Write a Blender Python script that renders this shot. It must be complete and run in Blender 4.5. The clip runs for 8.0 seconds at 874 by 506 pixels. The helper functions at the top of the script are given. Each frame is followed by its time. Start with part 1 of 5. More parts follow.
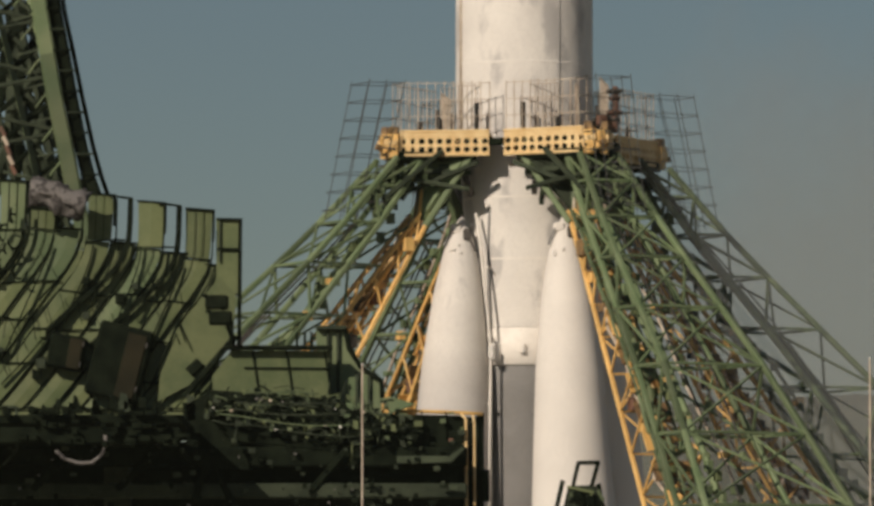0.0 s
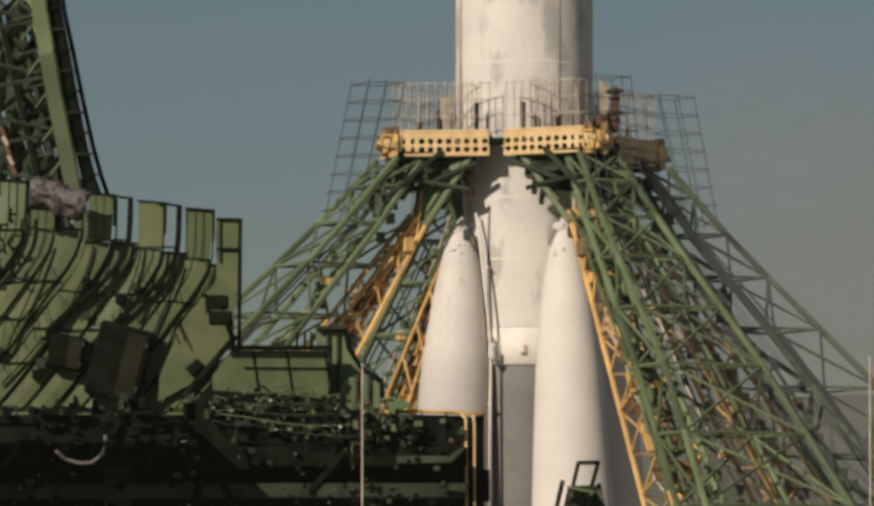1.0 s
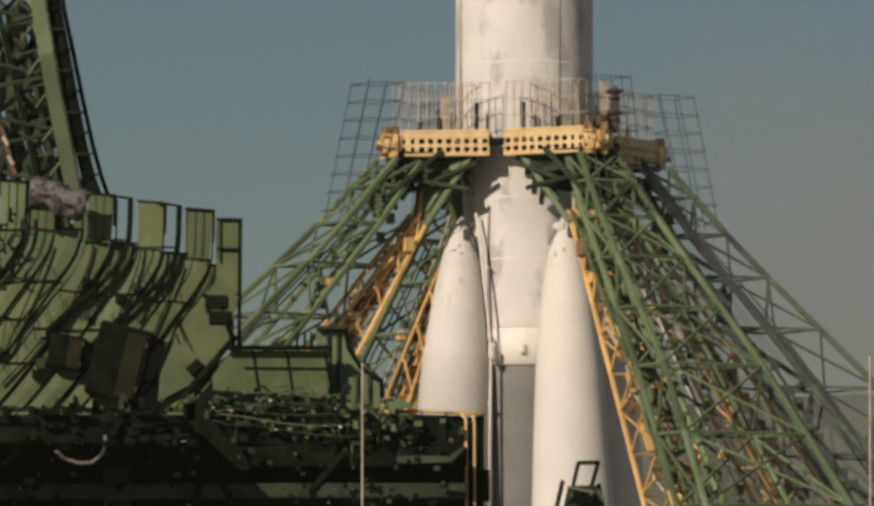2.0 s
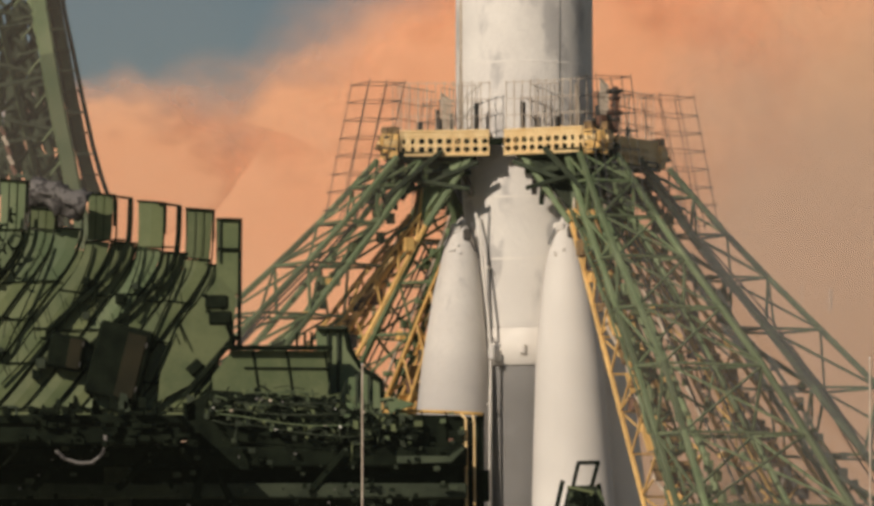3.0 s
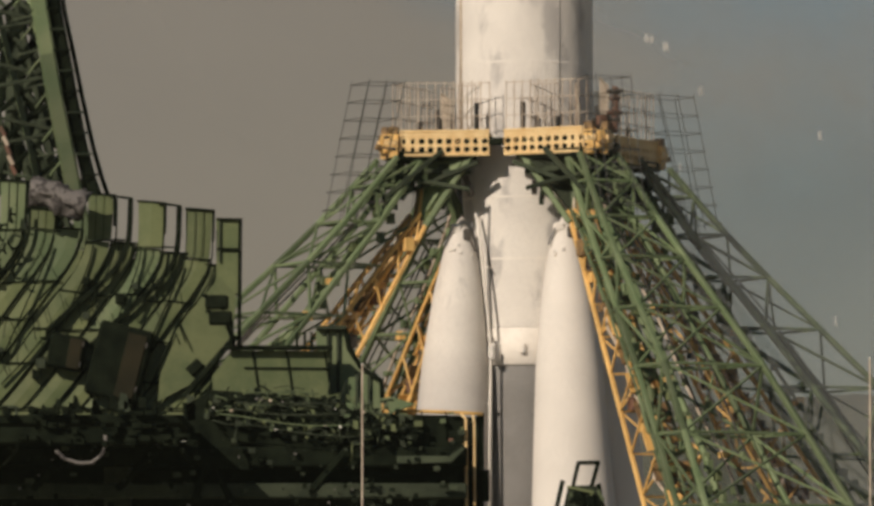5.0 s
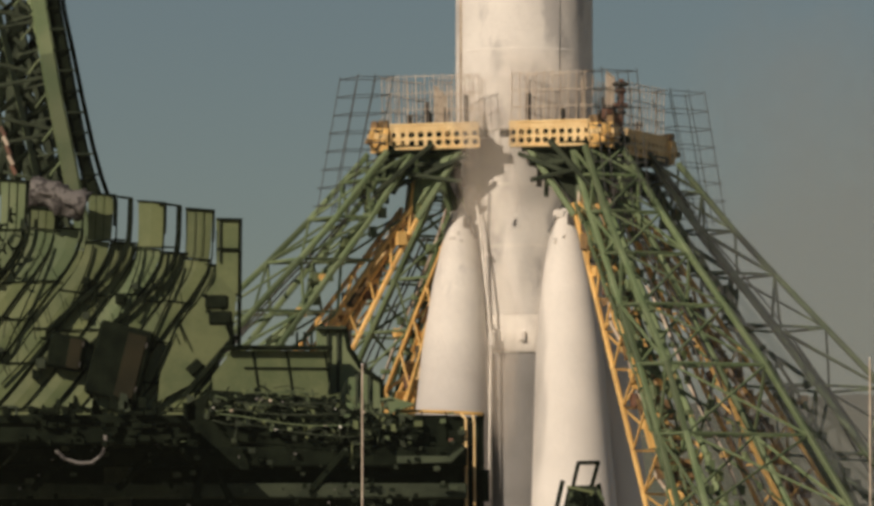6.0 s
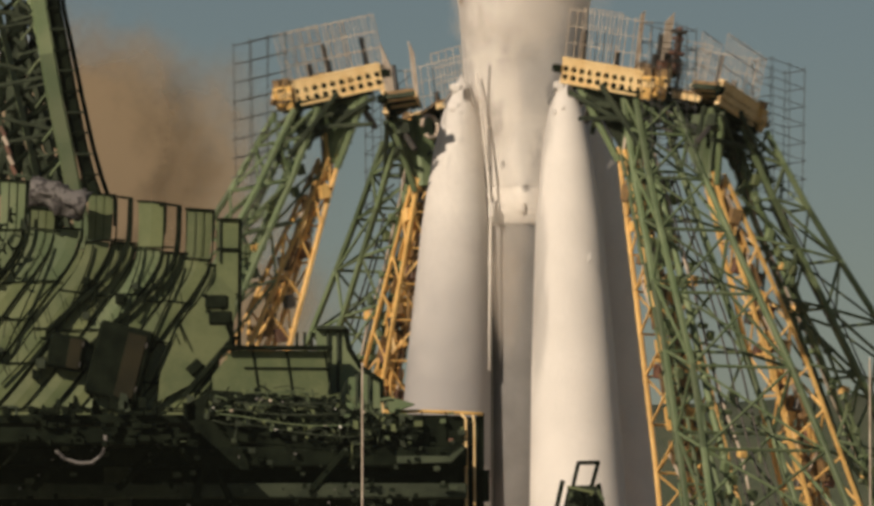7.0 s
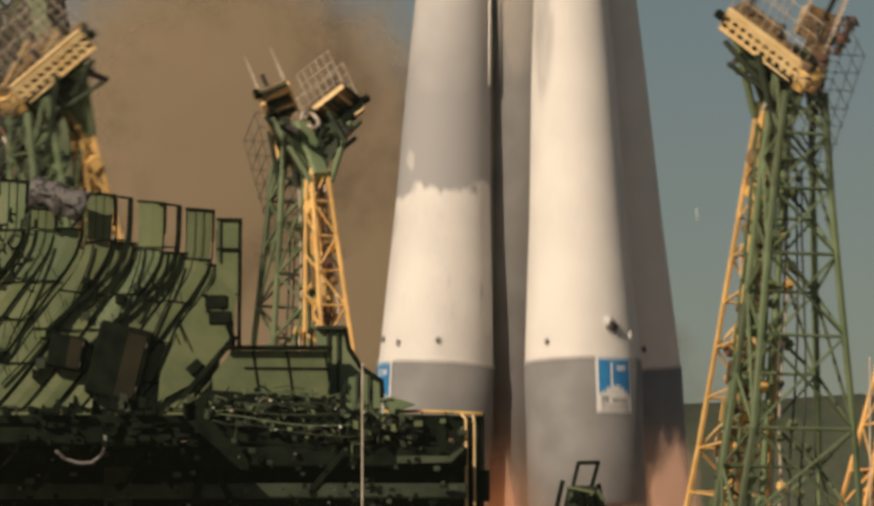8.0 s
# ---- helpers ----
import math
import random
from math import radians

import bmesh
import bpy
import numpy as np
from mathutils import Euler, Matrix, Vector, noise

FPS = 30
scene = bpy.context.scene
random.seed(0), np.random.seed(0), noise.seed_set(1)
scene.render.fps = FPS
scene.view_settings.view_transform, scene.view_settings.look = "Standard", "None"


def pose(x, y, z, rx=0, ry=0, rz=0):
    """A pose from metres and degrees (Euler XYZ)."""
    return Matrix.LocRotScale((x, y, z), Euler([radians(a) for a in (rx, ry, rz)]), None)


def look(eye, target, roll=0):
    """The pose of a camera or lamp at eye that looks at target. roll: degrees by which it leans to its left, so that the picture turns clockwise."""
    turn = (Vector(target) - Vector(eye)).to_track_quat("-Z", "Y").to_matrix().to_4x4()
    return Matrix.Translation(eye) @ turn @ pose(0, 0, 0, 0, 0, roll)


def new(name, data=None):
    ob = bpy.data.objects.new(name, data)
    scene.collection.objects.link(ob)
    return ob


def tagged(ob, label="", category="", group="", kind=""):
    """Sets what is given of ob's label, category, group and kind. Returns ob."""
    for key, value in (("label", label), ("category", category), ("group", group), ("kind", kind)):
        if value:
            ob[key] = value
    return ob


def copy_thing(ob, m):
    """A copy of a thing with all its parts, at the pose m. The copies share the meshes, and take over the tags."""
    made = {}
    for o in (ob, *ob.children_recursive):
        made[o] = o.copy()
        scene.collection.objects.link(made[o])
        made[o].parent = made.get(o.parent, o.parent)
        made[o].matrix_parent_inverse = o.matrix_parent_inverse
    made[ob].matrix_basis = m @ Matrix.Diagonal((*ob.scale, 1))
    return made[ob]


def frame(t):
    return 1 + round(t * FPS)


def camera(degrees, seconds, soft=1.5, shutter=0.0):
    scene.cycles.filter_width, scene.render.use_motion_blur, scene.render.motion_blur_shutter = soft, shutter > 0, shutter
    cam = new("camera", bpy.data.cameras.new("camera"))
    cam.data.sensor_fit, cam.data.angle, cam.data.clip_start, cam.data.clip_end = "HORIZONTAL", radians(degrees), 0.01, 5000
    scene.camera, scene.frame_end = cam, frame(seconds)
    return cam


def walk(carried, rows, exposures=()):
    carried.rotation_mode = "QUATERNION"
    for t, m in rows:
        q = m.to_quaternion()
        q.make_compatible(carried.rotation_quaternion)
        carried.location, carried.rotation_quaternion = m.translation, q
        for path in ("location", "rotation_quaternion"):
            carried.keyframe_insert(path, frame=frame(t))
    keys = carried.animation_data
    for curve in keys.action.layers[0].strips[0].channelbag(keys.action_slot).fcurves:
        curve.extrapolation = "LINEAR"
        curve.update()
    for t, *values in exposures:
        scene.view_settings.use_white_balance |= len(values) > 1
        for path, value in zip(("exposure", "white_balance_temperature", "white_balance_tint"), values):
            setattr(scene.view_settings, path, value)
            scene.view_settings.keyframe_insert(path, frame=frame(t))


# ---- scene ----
# ---------------------------------------------------------------- camera: stands still, long lens
cam = camera(7.122, 8.0, soft=3.4, shutter=0.5)
EYE = (-1.87, -150.0, 1.7)
AIM = (-1.87, 0.0, 11.986)
walk(cam, [(0.0, look(EYE, AIM)), (8.0, look(EYE, AIM))],
     [(0.0, -0.38, 6500, 10), (4.6, -0.38, 6500, 10), (5.8, -0.36, 6800, 11), (6.4, -0.35, 6800, 11), (7.0, -0.32, 6900, 11), (8.0, -0.31, 7100, 12)])

# ---------------------------------------------------------------- light: low warm sun, hazy sky
world = bpy.data.worlds.new("sky")
scene.world = world
world.use_nodes = True
wn = world.node_tree
sky = wn.nodes.new("ShaderNodeTexSky")
sky.sky_type = "NISHITA"
sky.sun_disc = False
sky.sun_elevation = radians(28)
sky.sun_rotation = radians(216)
sky.dust_density = 0.45
sky.ozone_density = 1.6
wn.links.new(sky.outputs[0], wn.nodes["Background"].inputs[0])
wn.nodes["Background"].inputs[1].default_value = 0.038
sun = new("sun", bpy.data.lights.new("sun", "SUN"))
sun.data.energy = 4.6
sun.data.angle = radians(0.6)
sun.data.color = (1.0, 0.86, 0.70)
sun.matrix_world = look((-57, -78, 52), (0, 0, 0))


# ---------------------------------------------------------------- materials
def paint(name, colour, colour2, rough=0.6, scale=3.0, fine=40.0, bump=0.15, metal=0.0, contrast=0.5, random_mix=0.0, gloss=0.35):
    """A painted or bare surface: two colours mixed by large stains and fine grain, with fine relief."""
    m = bpy.data.materials.new(name)
    m.use_nodes = True
    t = m.node_tree
    b = t.nodes["Principled BSDF"]
    co = t.nodes.new("ShaderNodeTexCoord")
    big = t.nodes.new("ShaderNodeTexNoise")
    big.inputs["Scale"].default_value = scale
    big.inputs["Detail"].default_value = 6
    small = t.nodes.new("ShaderNodeTexNoise")
    small.inputs["Scale"].default_value = fine
    small.inputs["Detail"].default_value = 3
    for n in (big, small):
        t.links.new(co.outputs["Object"], n.inputs["Vector"])
    add = t.nodes.new("ShaderNodeMath")
    add.operation = "MULTIPLY_ADD"
    add.inputs[1].default_value = 0.35
    t.links.new(small.outputs["Fac"], add.inputs[0])
    t.links.new(big.outputs["Fac"], add.inputs[2])
    ramp = t.nodes.new("ShaderNodeMapRange")
    ramp.inputs["From Min"].default_value = 0.67 - 0.25 * (1.1 - contrast)
    ramp.inputs["From Max"].default_value = 0.67 + 0.25 * (1.1 - contrast)
    t.links.new(add.outputs[0], ramp.inputs["Value"])
    mix = t.nodes.new("ShaderNodeMix")
    mix.data_type = "RGBA"
    mix.inputs["A"].default_value = (*colour, 1)
    mix.inputs["B"].default_value = (*colour2, 1)
    t.links.new(ramp.outputs[0], mix.inputs["Factor"])
    out = mix.outputs["Result"]
    if random_mix:
        info = t.nodes.new("ShaderNodeObjectInfo")
        hsv = t.nodes.new("ShaderNodeHueSaturation")
        vr = t.nodes.new("ShaderNodeMapRange")
        vr.inputs["To Min"].default_value = 1 - random_mix
        vr.inputs["To Max"].default_value = 1 + random_mix
        t.links.new(info.outputs["Random"], vr.inputs["Value"])
        t.links.new(vr.outputs[0], hsv.inputs["Value"])
        t.links.new(out, hsv.inputs["Color"])
        out = hsv.outputs["Color"]
    t.links.new(out, b.inputs["Base Color"])
    b.inputs["Roughness"].default_value = rough
    b.inputs["Metallic"].default_value = metal
    b.inputs["Specular IOR Level"].default_value = gloss
    if bump:
        bp = t.nodes.new("ShaderNodeBump")
        bp.inputs["Strength"].default_value = bump
        bp.inputs["Distance"].default_value = 0.02
        t.links.new(add.outputs[0], bp.inputs["Height"])
        t.links.new(bp.outputs[0], b.inputs["Normal"])
    return m


def smoke_material(name, colour, colour2, alpha, scale=2.2):
    """Smoke: a thin scattering skin whose density falls off to the rim of its puff, broken by billows."""
    m = bpy.data.materials.new(name)
    m.use_nodes = True
    t = m.node_tree
    t.nodes.clear()
    out = t.nodes.new("ShaderNodeOutputMaterial")
    co = t.nodes.new("ShaderNodeTexCoord")
    ln = t.nodes.new("ShaderNodeVectorMath")
    ln.operation = "LENGTH"
    flat = t.nodes.new("ShaderNodeVectorMath")
    flat.operation = "MULTIPLY"
    flat.inputs[1].default_value = (1, 0, 1)
    t.links.new(co.outputs["Object"], flat.inputs[0])
    t.links.new(flat.outputs[0], ln.inputs[0])
    nz = t.nodes.new("ShaderNodeTexNoise")
    nz.inputs["Scale"].default_value = scale
    nz.inputs["Detail"].default_value = 5
    nz.inputs["Roughness"].default_value = 0.55
    info = t.nodes.new("ShaderNodeObjectInfo")
    shift = t.nodes.new("ShaderNodeVectorMath")
    shift.operation = "ADD"
    t.links.new(co.outputs["Object"], shift.inputs[0])
    sc = t.nodes.new("ShaderNodeMath")
    sc.operation = "MULTIPLY"
    sc.inputs[1].default_value = 37.0
    t.links.new(info.outputs["Random"], sc.inputs[0])
    t.links.new(sc.outputs[0], shift.inputs[1])
    t.links.new(shift.outputs[0], nz.inputs["Vector"])
    # density = smooth(rim) : radius + noise
    ad = t.nodes.new("ShaderNodeMath")
    ad.operation = "MULTIPLY_ADD"
    ad.inputs[1].default_value = 0.9
    t.links.new(nz.outputs["Fac"], ad.inputs[0])
    t.links.new(ln.outputs["Value"], ad.inputs[2])
    fall = t.nodes.new("ShaderNodeMapRange")
    fall.interpolation_type = "SMOOTHSTEP"
    fall.inputs["From Min"].default_value = 0.85
    fall.inputs["From Max"].default_value = 1.35
    fall.inputs["To Min"].default_value = alpha
    fall.inputs["To Max"].default_value = 0.0
    t.links.new(ad.outputs[0], fall.inputs["Value"])
    mixc = t.nodes.new("ShaderNodeMix")
    mixc.data_type = "RGBA"
    mixc.inputs["A"].default_value = (*colour, 1)
    mixc.inputs["B"].default_value = (*colour2, 1)
    t.links.new(nz.outputs["Fac"], mixc.inputs["Factor"])
    dif = t.nodes.new("ShaderNodeBsdfDiffuse")
    tra = t.nodes.new("ShaderNodeBsdfTranslucent")
    t.links.new(mixc.outputs["Result"], dif.inputs["Color"])
    t.links.new(mixc.outputs["Result"], tra.inputs["Color"])
    ms = t.nodes.new("ShaderNodeMixShader")
    ms.inputs[0].default_value = 0.15
    t.links.new(dif.outputs[0], ms.inputs[1])
    t.links.new(tra.outputs[0], ms.inputs[2])
    tp = t.nodes.new("ShaderNodeBsdfTransparent")
    fin = t.nodes.new("ShaderNodeMixShader")
    t.links.new(fall.outputs[0], fin.inputs[0])
    t.links.new(tp.outputs[0], fin.inputs[1])
    t.links.new(ms.outputs[0], fin.inputs[2])
    t.links.new(fin.outputs[0], out.inputs["Surface"])
    return m


GREEN = paint("green_paint", (0.085, 0.125, 0.06), (0.13, 0.16, 0.085), 0.55, 1.2, 30, 0.1, random_mix=0.3)
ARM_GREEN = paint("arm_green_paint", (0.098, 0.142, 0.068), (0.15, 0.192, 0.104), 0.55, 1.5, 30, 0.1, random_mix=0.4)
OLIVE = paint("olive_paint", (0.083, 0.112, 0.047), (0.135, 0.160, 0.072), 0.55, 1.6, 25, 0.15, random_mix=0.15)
# DARK and BLACK serve dark parts and also stand for shade on sheltered ones
DARK = paint("dark_green_and_shade_paint", (0.024, 0.033, 0.021), (0.05, 0.063, 0.04), 0.7, 2.0, 30, 0.1, random_mix=0.3, gloss=0.15)
BLACK = paint("black_and_shade_paint", (0.0045, 0.0068, 0.0044), (0.012, 0.0165, 0.0100), 0.85, 3.0, 40, 0.1, gloss=0.03)
YELLOW = paint("yellow_paint", (0.82, 0.53, 0.19), (0.66, 0.40, 0.13), 0.5, 2.5, 30, 0.1, random_mix=0.15)
CREAM = paint("pale_yellow_paint", (0.82, 0.62, 0.33), (0.70, 0.48, 0.22), 0.5, 3.0, 30, 0.1)
GREY_RAIL = paint("weathered_grey_steel", (0.20, 0.195, 0.185), (0.11, 0.10, 0.095), 0.6, 4.0, 40, 0.1, metal=0.2)
PALE_RAIL = paint("pale_railing_paint", (0.60, 0.52, 0.42), (0.40, 0.32, 0.25), 0.5, 4.0, 40, 0.1)
CAGE_STEEL = paint("dark_cage_steel", (0.085, 0.088, 0.085), (0.05, 0.05, 0.048), 0.6, 4.0, 40, 0.1, metal=0.2)
# lighter tone that paints the lit face of the cabinets
LIT_FACE = paint("lit_face_brown_olive", (0.015, 0.0145, 0.008), (0.024, 0.021, 0.011), 0.7, 2.0, 30, 0.1, gloss=0.1)
RUST = paint("rust_red_paint", (0.19, 0.09, 0.06), (0.12, 0.07, 0.05), 0.6, 4.0, 40, 0.1)
def frost_material(name, melt, bare=0.6):
    """White frosted skin with seams of bare metal showing; melt: (low, high) of a zone along the body where the frost has gone."""
    m = paint(name, (0.80, 0.77, 0.725), (0.66, 0.63, 0.60), 0.75, 0.7, 14, 0.12, contrast=0.4)
    t = m.node_tree
    b = t.nodes["Principled BSDF"]
    old = b.inputs["Base Color"].links[0].from_socket
    co = t.nodes.new("ShaderNodeTexCoord")
    sp = t.nodes.new("ShaderNodeSeparateXYZ")
    t.links.new(co.outputs["Object"], sp.inputs[0])
    stretch = t.nodes.new("ShaderNodeVectorMath")
    stretch.operation = "MULTIPLY"
    stretch.inputs[1].default_value = (1.0, 1.0, 0.45)
    t.links.new(co.outputs["Object"], stretch.inputs[0])
    nz = t.nodes.new("ShaderNodeTexNoise")
    nz.inputs["Scale"].default_value = 1.0
    nz.inputs["Detail"].default_value = 7
    nz.inputs["Roughness"].default_value = 0.6
    t.links.new(stretch.outputs[0], nz.inputs["Vector"])
    edge = t.nodes.new("ShaderNodeTexNoise")
    edge.inputs["Scale"].default_value = 1.15
    edge.inputs["Detail"].default_value = 4
    edge.inputs["Roughness"].default_value = 0.45
    t.links.new(co.outputs["Object"], edge.inputs["Vector"])
    wob = t.nodes.new("ShaderNodeMath")
    wob.operation = "MULTIPLY_ADD"
    wob.inputs[1].default_value = 2.4
    t.links.new(edge.outputs["Fac"], wob.inputs[0])
    t.links.new(sp.outputs["Z"], wob.inputs[2])
    lo = t.nodes.new("ShaderNodeMapRange")
    lo.inputs["From Min"].default_value = melt[0] + 1.12
    lo.inputs["From Max"].default_value = melt[0] + 1.20
    hi = t.nodes.new("ShaderNodeMapRange")
    hi.inputs["From Min"].default_value = melt[1] + 0.4
    hi.inputs["From Max"].default_value = melt[1] + 4.2
    hi.inputs["To Min"].default_value = 1.0
    hi.inputs["To Max"].default_value = 0.0
    t.links.new(wob.outputs[0], lo.inputs["Value"])
    t.links.new(wob.outputs[0], hi.inputs["Value"])
    isle = t.nodes.new("ShaderNodeMapRange")
    isle.inputs["From Min"].default_value = 0.63
    isle.inputs["From Max"].default_value = 0.65
    isle.inputs["To Min"].default_value = 1.0
    isle.inputs["To Max"].default_value = 0.15
    t.links.new(nz.outputs["Fac"], isle.inputs["Value"])
    zone = t.nodes.new("ShaderNodeMath")
    zone.operation = "MULTIPLY"
    t.links.new(lo.outputs[0], zone.inputs[0])
    t.links.new(isle.outputs[0], zone.inputs[1])
    mul = t.nodes.new("ShaderNodeMath")
    mul.operation = "MULTIPLY"
    t.links.new(zone.outputs[0], mul.inputs[0])
    t.links.new(hi.outputs[0], mul.inputs[1])
    # streaks inside the bare zone
    patch = t.nodes.new("ShaderNodeMapRange")
    patch.inputs["From Min"].default_value = bare
    patch.inputs["From Max"].default_value = bare + 0.075
    patch.inputs["To Max"].default_value = 0.6
    t.links.new(nz.outputs["Fac"], patch.inputs["Value"])
    mx = t.nodes.new("ShaderNodeMath")
    mx.operation = "MAXIMUM"
    t.links.new(mul.outputs[0], mx.inputs[0])
    t.links.new(patch.outputs[0], mx.inputs[1])
    mix = t.nodes.new("ShaderNodeMix")
    mix.data_type = "RGBA"
    mix.inputs["B"].default_value = (0.37, 0.36, 0.36, 1)
    t.links.new(mx.outputs[0], mix.inputs["Factor"])
    t.links.new(old, mix.inputs["A"])
    t.links.new(mix.outputs["Result"], b.inputs["Base Color"])
    return m


FROST_MELT = frost_material("frosted_skin_melting", (3.7, 6.6))
FROST_CORE = frost_material("frosted_core_skin", (-40.0, -39.0), 0.54)
FROST = paint("frosted_white_skin", (0.82, 0.785, 0.74), (0.71, 0.68, 0.64), 0.75, 0.7, 14, 0.12, contrast=0.4)
BAND = paint("white_painted_band", (0.86, 0.82, 0.76), (0.74, 0.70, 0.65), 0.5, 2.0, 30, 0.05)
GREY = paint("grey_rocket_skin", (0.25, 0.245, 0.24), (0.20, 0.195, 0.19), 0.65, 1.2, 30, 0.05)
OCHRE = paint("rusty_ochre_grating", (0.30, 0.19, 0.08), (0.14, 0.09, 0.05), 0.7, 6.0, 30, 0.3)
SOOT = paint("dark_steel", (0.05, 0.05, 0.05), (0.10, 0.09, 0.08), 0.5, 3.0, 30, 0.1, metal=0.5)
TARP = paint("grey_tarpaulin", (0.17, 0.16, 0.155), (0.055, 0.05, 0.05), 0.9, 5.0, 18, 1.0, contrast=0.9)
WHITE = paint("white_paint", (0.8, 0.78, 0.74), (0.65, 0.63, 0.6), 0.5, 6.0, 40, 0.05)
BLUE = paint("blue_print", (0.02, 0.17, 0.42), (0.03, 0.24, 0.50), 0.4, 3.0, 40, 0.0)
CONCRETE = paint("pad_concrete", (0.44, 0.41, 0.36), (0.33, 0.31, 0.27), 0.9, 0.4, 6, 0.3)
STEPPE = paint("dry_steppe_ground", (0.30, 0.26, 0.17), (0.20, 0.18, 0.11), 0.95, 0.05, 1.5, 0.4)
BUSH = paint("steppe_scrub", (0.045, 0.062, 0.04), (0.075, 0.085, 0.055), 0.9, 0.5, 4, 0.5)


# ---------------------------------------------------------------- mesh helpers
def part(name, bm, material, parent=None, label=""):
    me = bpy.data.meshes.new(name)
    bm.normal_update()
    bm.to_mesh(me)
    bm.free()
    me.materials.append(material)
    ob = new(name, me)
    if parent:
        ob.parent = parent
    if label:
        tagged(ob, label)
    return ob


def smooth(ob):
    for p in ob.data.polygons:
        p.use_smooth = True
    return ob


def add_bar(bm, p, q, w, d=None, side=(0, 0, 1)):
    """A rectangular bar from p to q, w wide and d deep, with its edges slightly cut."""
    p, q = Vector(p), Vector(q)
    d = d or w
    ax = (q - p).normalized()
    s = Vector(side)
    if abs(ax.dot(s)) > 0.95:
        s = Vector((1, 0, 0))
    a = ax.cross(s).normalized()
    b = ax.cross(a).normalized()
    c = 0.18 * min(w, d)
    ring = [(w / 2 - c, d / 2), (w / 2, d / 2 - c), (w / 2, -d / 2 + c), (w / 2 - c, -d / 2),
            (-w / 2 + c, -d / 2), (-w / 2, -d / 2 + c), (-w / 2, d / 2 - c), (-w / 2 + c, d / 2)]
    lo = [bm.verts.new(p + a * x + b * y) for x, y in ring]
    hi = [bm.verts.new(q + a * x + b * y) for x, y in ring]
    for i in range(8):
        bm.faces.new((lo[i], lo[(i + 1) % 8], hi[(i + 1) % 8], hi[i]))
    bm.faces.new(lo[::-1])
    bm.faces.new(hi)


def bar(name, p, q, w, material, parent=None, d=None, side=(0, 0, 1), label=""):
    bm = bmesh.new()
    add_bar(bm, p, q, w, d, side)
    return part(name, bm, material, parent, label)


def add_tube(bm, pts, r, n=8):
    pts = [Vector(p) for p in pts]
    rings = []
    for i, p in enumerate(pts):
        t = (pts[min(i + 1, len(pts) - 1)] - pts[max(i - 1, 0)]).normalized()
        s = Vector((0, 1, 0)) if abs(t.y) < 0.9 else Vector((1, 0, 0))
        a = t.cross(s).normalized()
        b = t.cross(a).normalized()
        rings.append([bm.verts.new(p + (a * math.cos(k * math.tau / n) + b * math.sin(k * math.tau / n)) * r) for k in range(n)])
    for u, v in zip(rings, rings[1:]):
        for k in range(n):
            bm.faces.new((u[k], u[(k + 1) % n], v[(k + 1) % n], v[k]))
    bm.faces.new(rings[0][::-1])
    bm.faces.new(rings[-1])


def tube(name, pts, r, material, parent=None, n=8, label=""):
    bm = bmesh.new()
    add_tube(bm, pts, r, n)
    return smooth(part(name, bm, material, parent, label))


def box_mesh(bm, lo, hi, bevel=0.02):
    r = bmesh.ops.create_cube(bm, size=1)
    vs = r["verts"]
    for v in vs:
        v.co = Vector([lo[i] + (v.co[i] + 0.5) * (hi[i] - lo[i]) for i in range(3)])
    if bevel:
        es = list({e for v in vs for e in v.link_edges})
        bmesh.ops.bevel(bm, geom=es, offset=bevel, segments=1, affect="EDGES")


def box(name, lo, hi, material, parent=None, bevel=0.02, label=""):
    bm = bmesh.new()
    box_mesh(bm, lo, hi, bevel)
    return part(name, bm, material, parent, label)


def slab(name, outline, y0, y1, material, parent=None, label=""):
    """A plate: an outline in x and z, from y0 to y1."""
    bm = bmesh.new()
    a = [bm.verts.new((x, y0, z)) for x, z in outline]
    b = [bm.verts.new((x, y1, z)) for x, z in outline]
    n = len(a)
    bm.faces.new(a)
    bm.faces.new(b[::-1])
    for i in range(n):
        bm.faces.new((a[i], b[i], b[(i + 1) % n], a[(i + 1) % n]))
    bmesh.ops.recalc_face_normals(bm, faces=bm.faces[:])
    return part(name, bm, material, parent, label)


def lathe(bm, profile, n=48, tip=None):
    """A body of revolution about z: (radius, height) from the bottom up."""
    rings = []
    for r, z in profile:
        if r < 1e-4:
            rings.append([bm.verts.new((0, 0, z))])
        else:
            rings.append([bm.verts.new((r * math.cos(k * math.tau / n), r * math.sin(k * math.tau / n), z)) for k in range(n)])
    for u, v in zip(rings, rings[1:]):
        for k in range(n):
            k2 = (k + 1) % n
            if len(v) == 1:
                bm.faces.new((u[k], u[k2], v[0]))
            elif len(u) == 1:
                bm.faces.new((u[0], v[k2], v[k]))
            else:
                bm.faces.new((u[k], u[k2], v[k2], v[k]))
    return rings


def empty(name, label, category, group="", m=None):
    e = new(name)
    if m is not None:
        e.matrix_world = m
    return tagged(e, label, category, group)


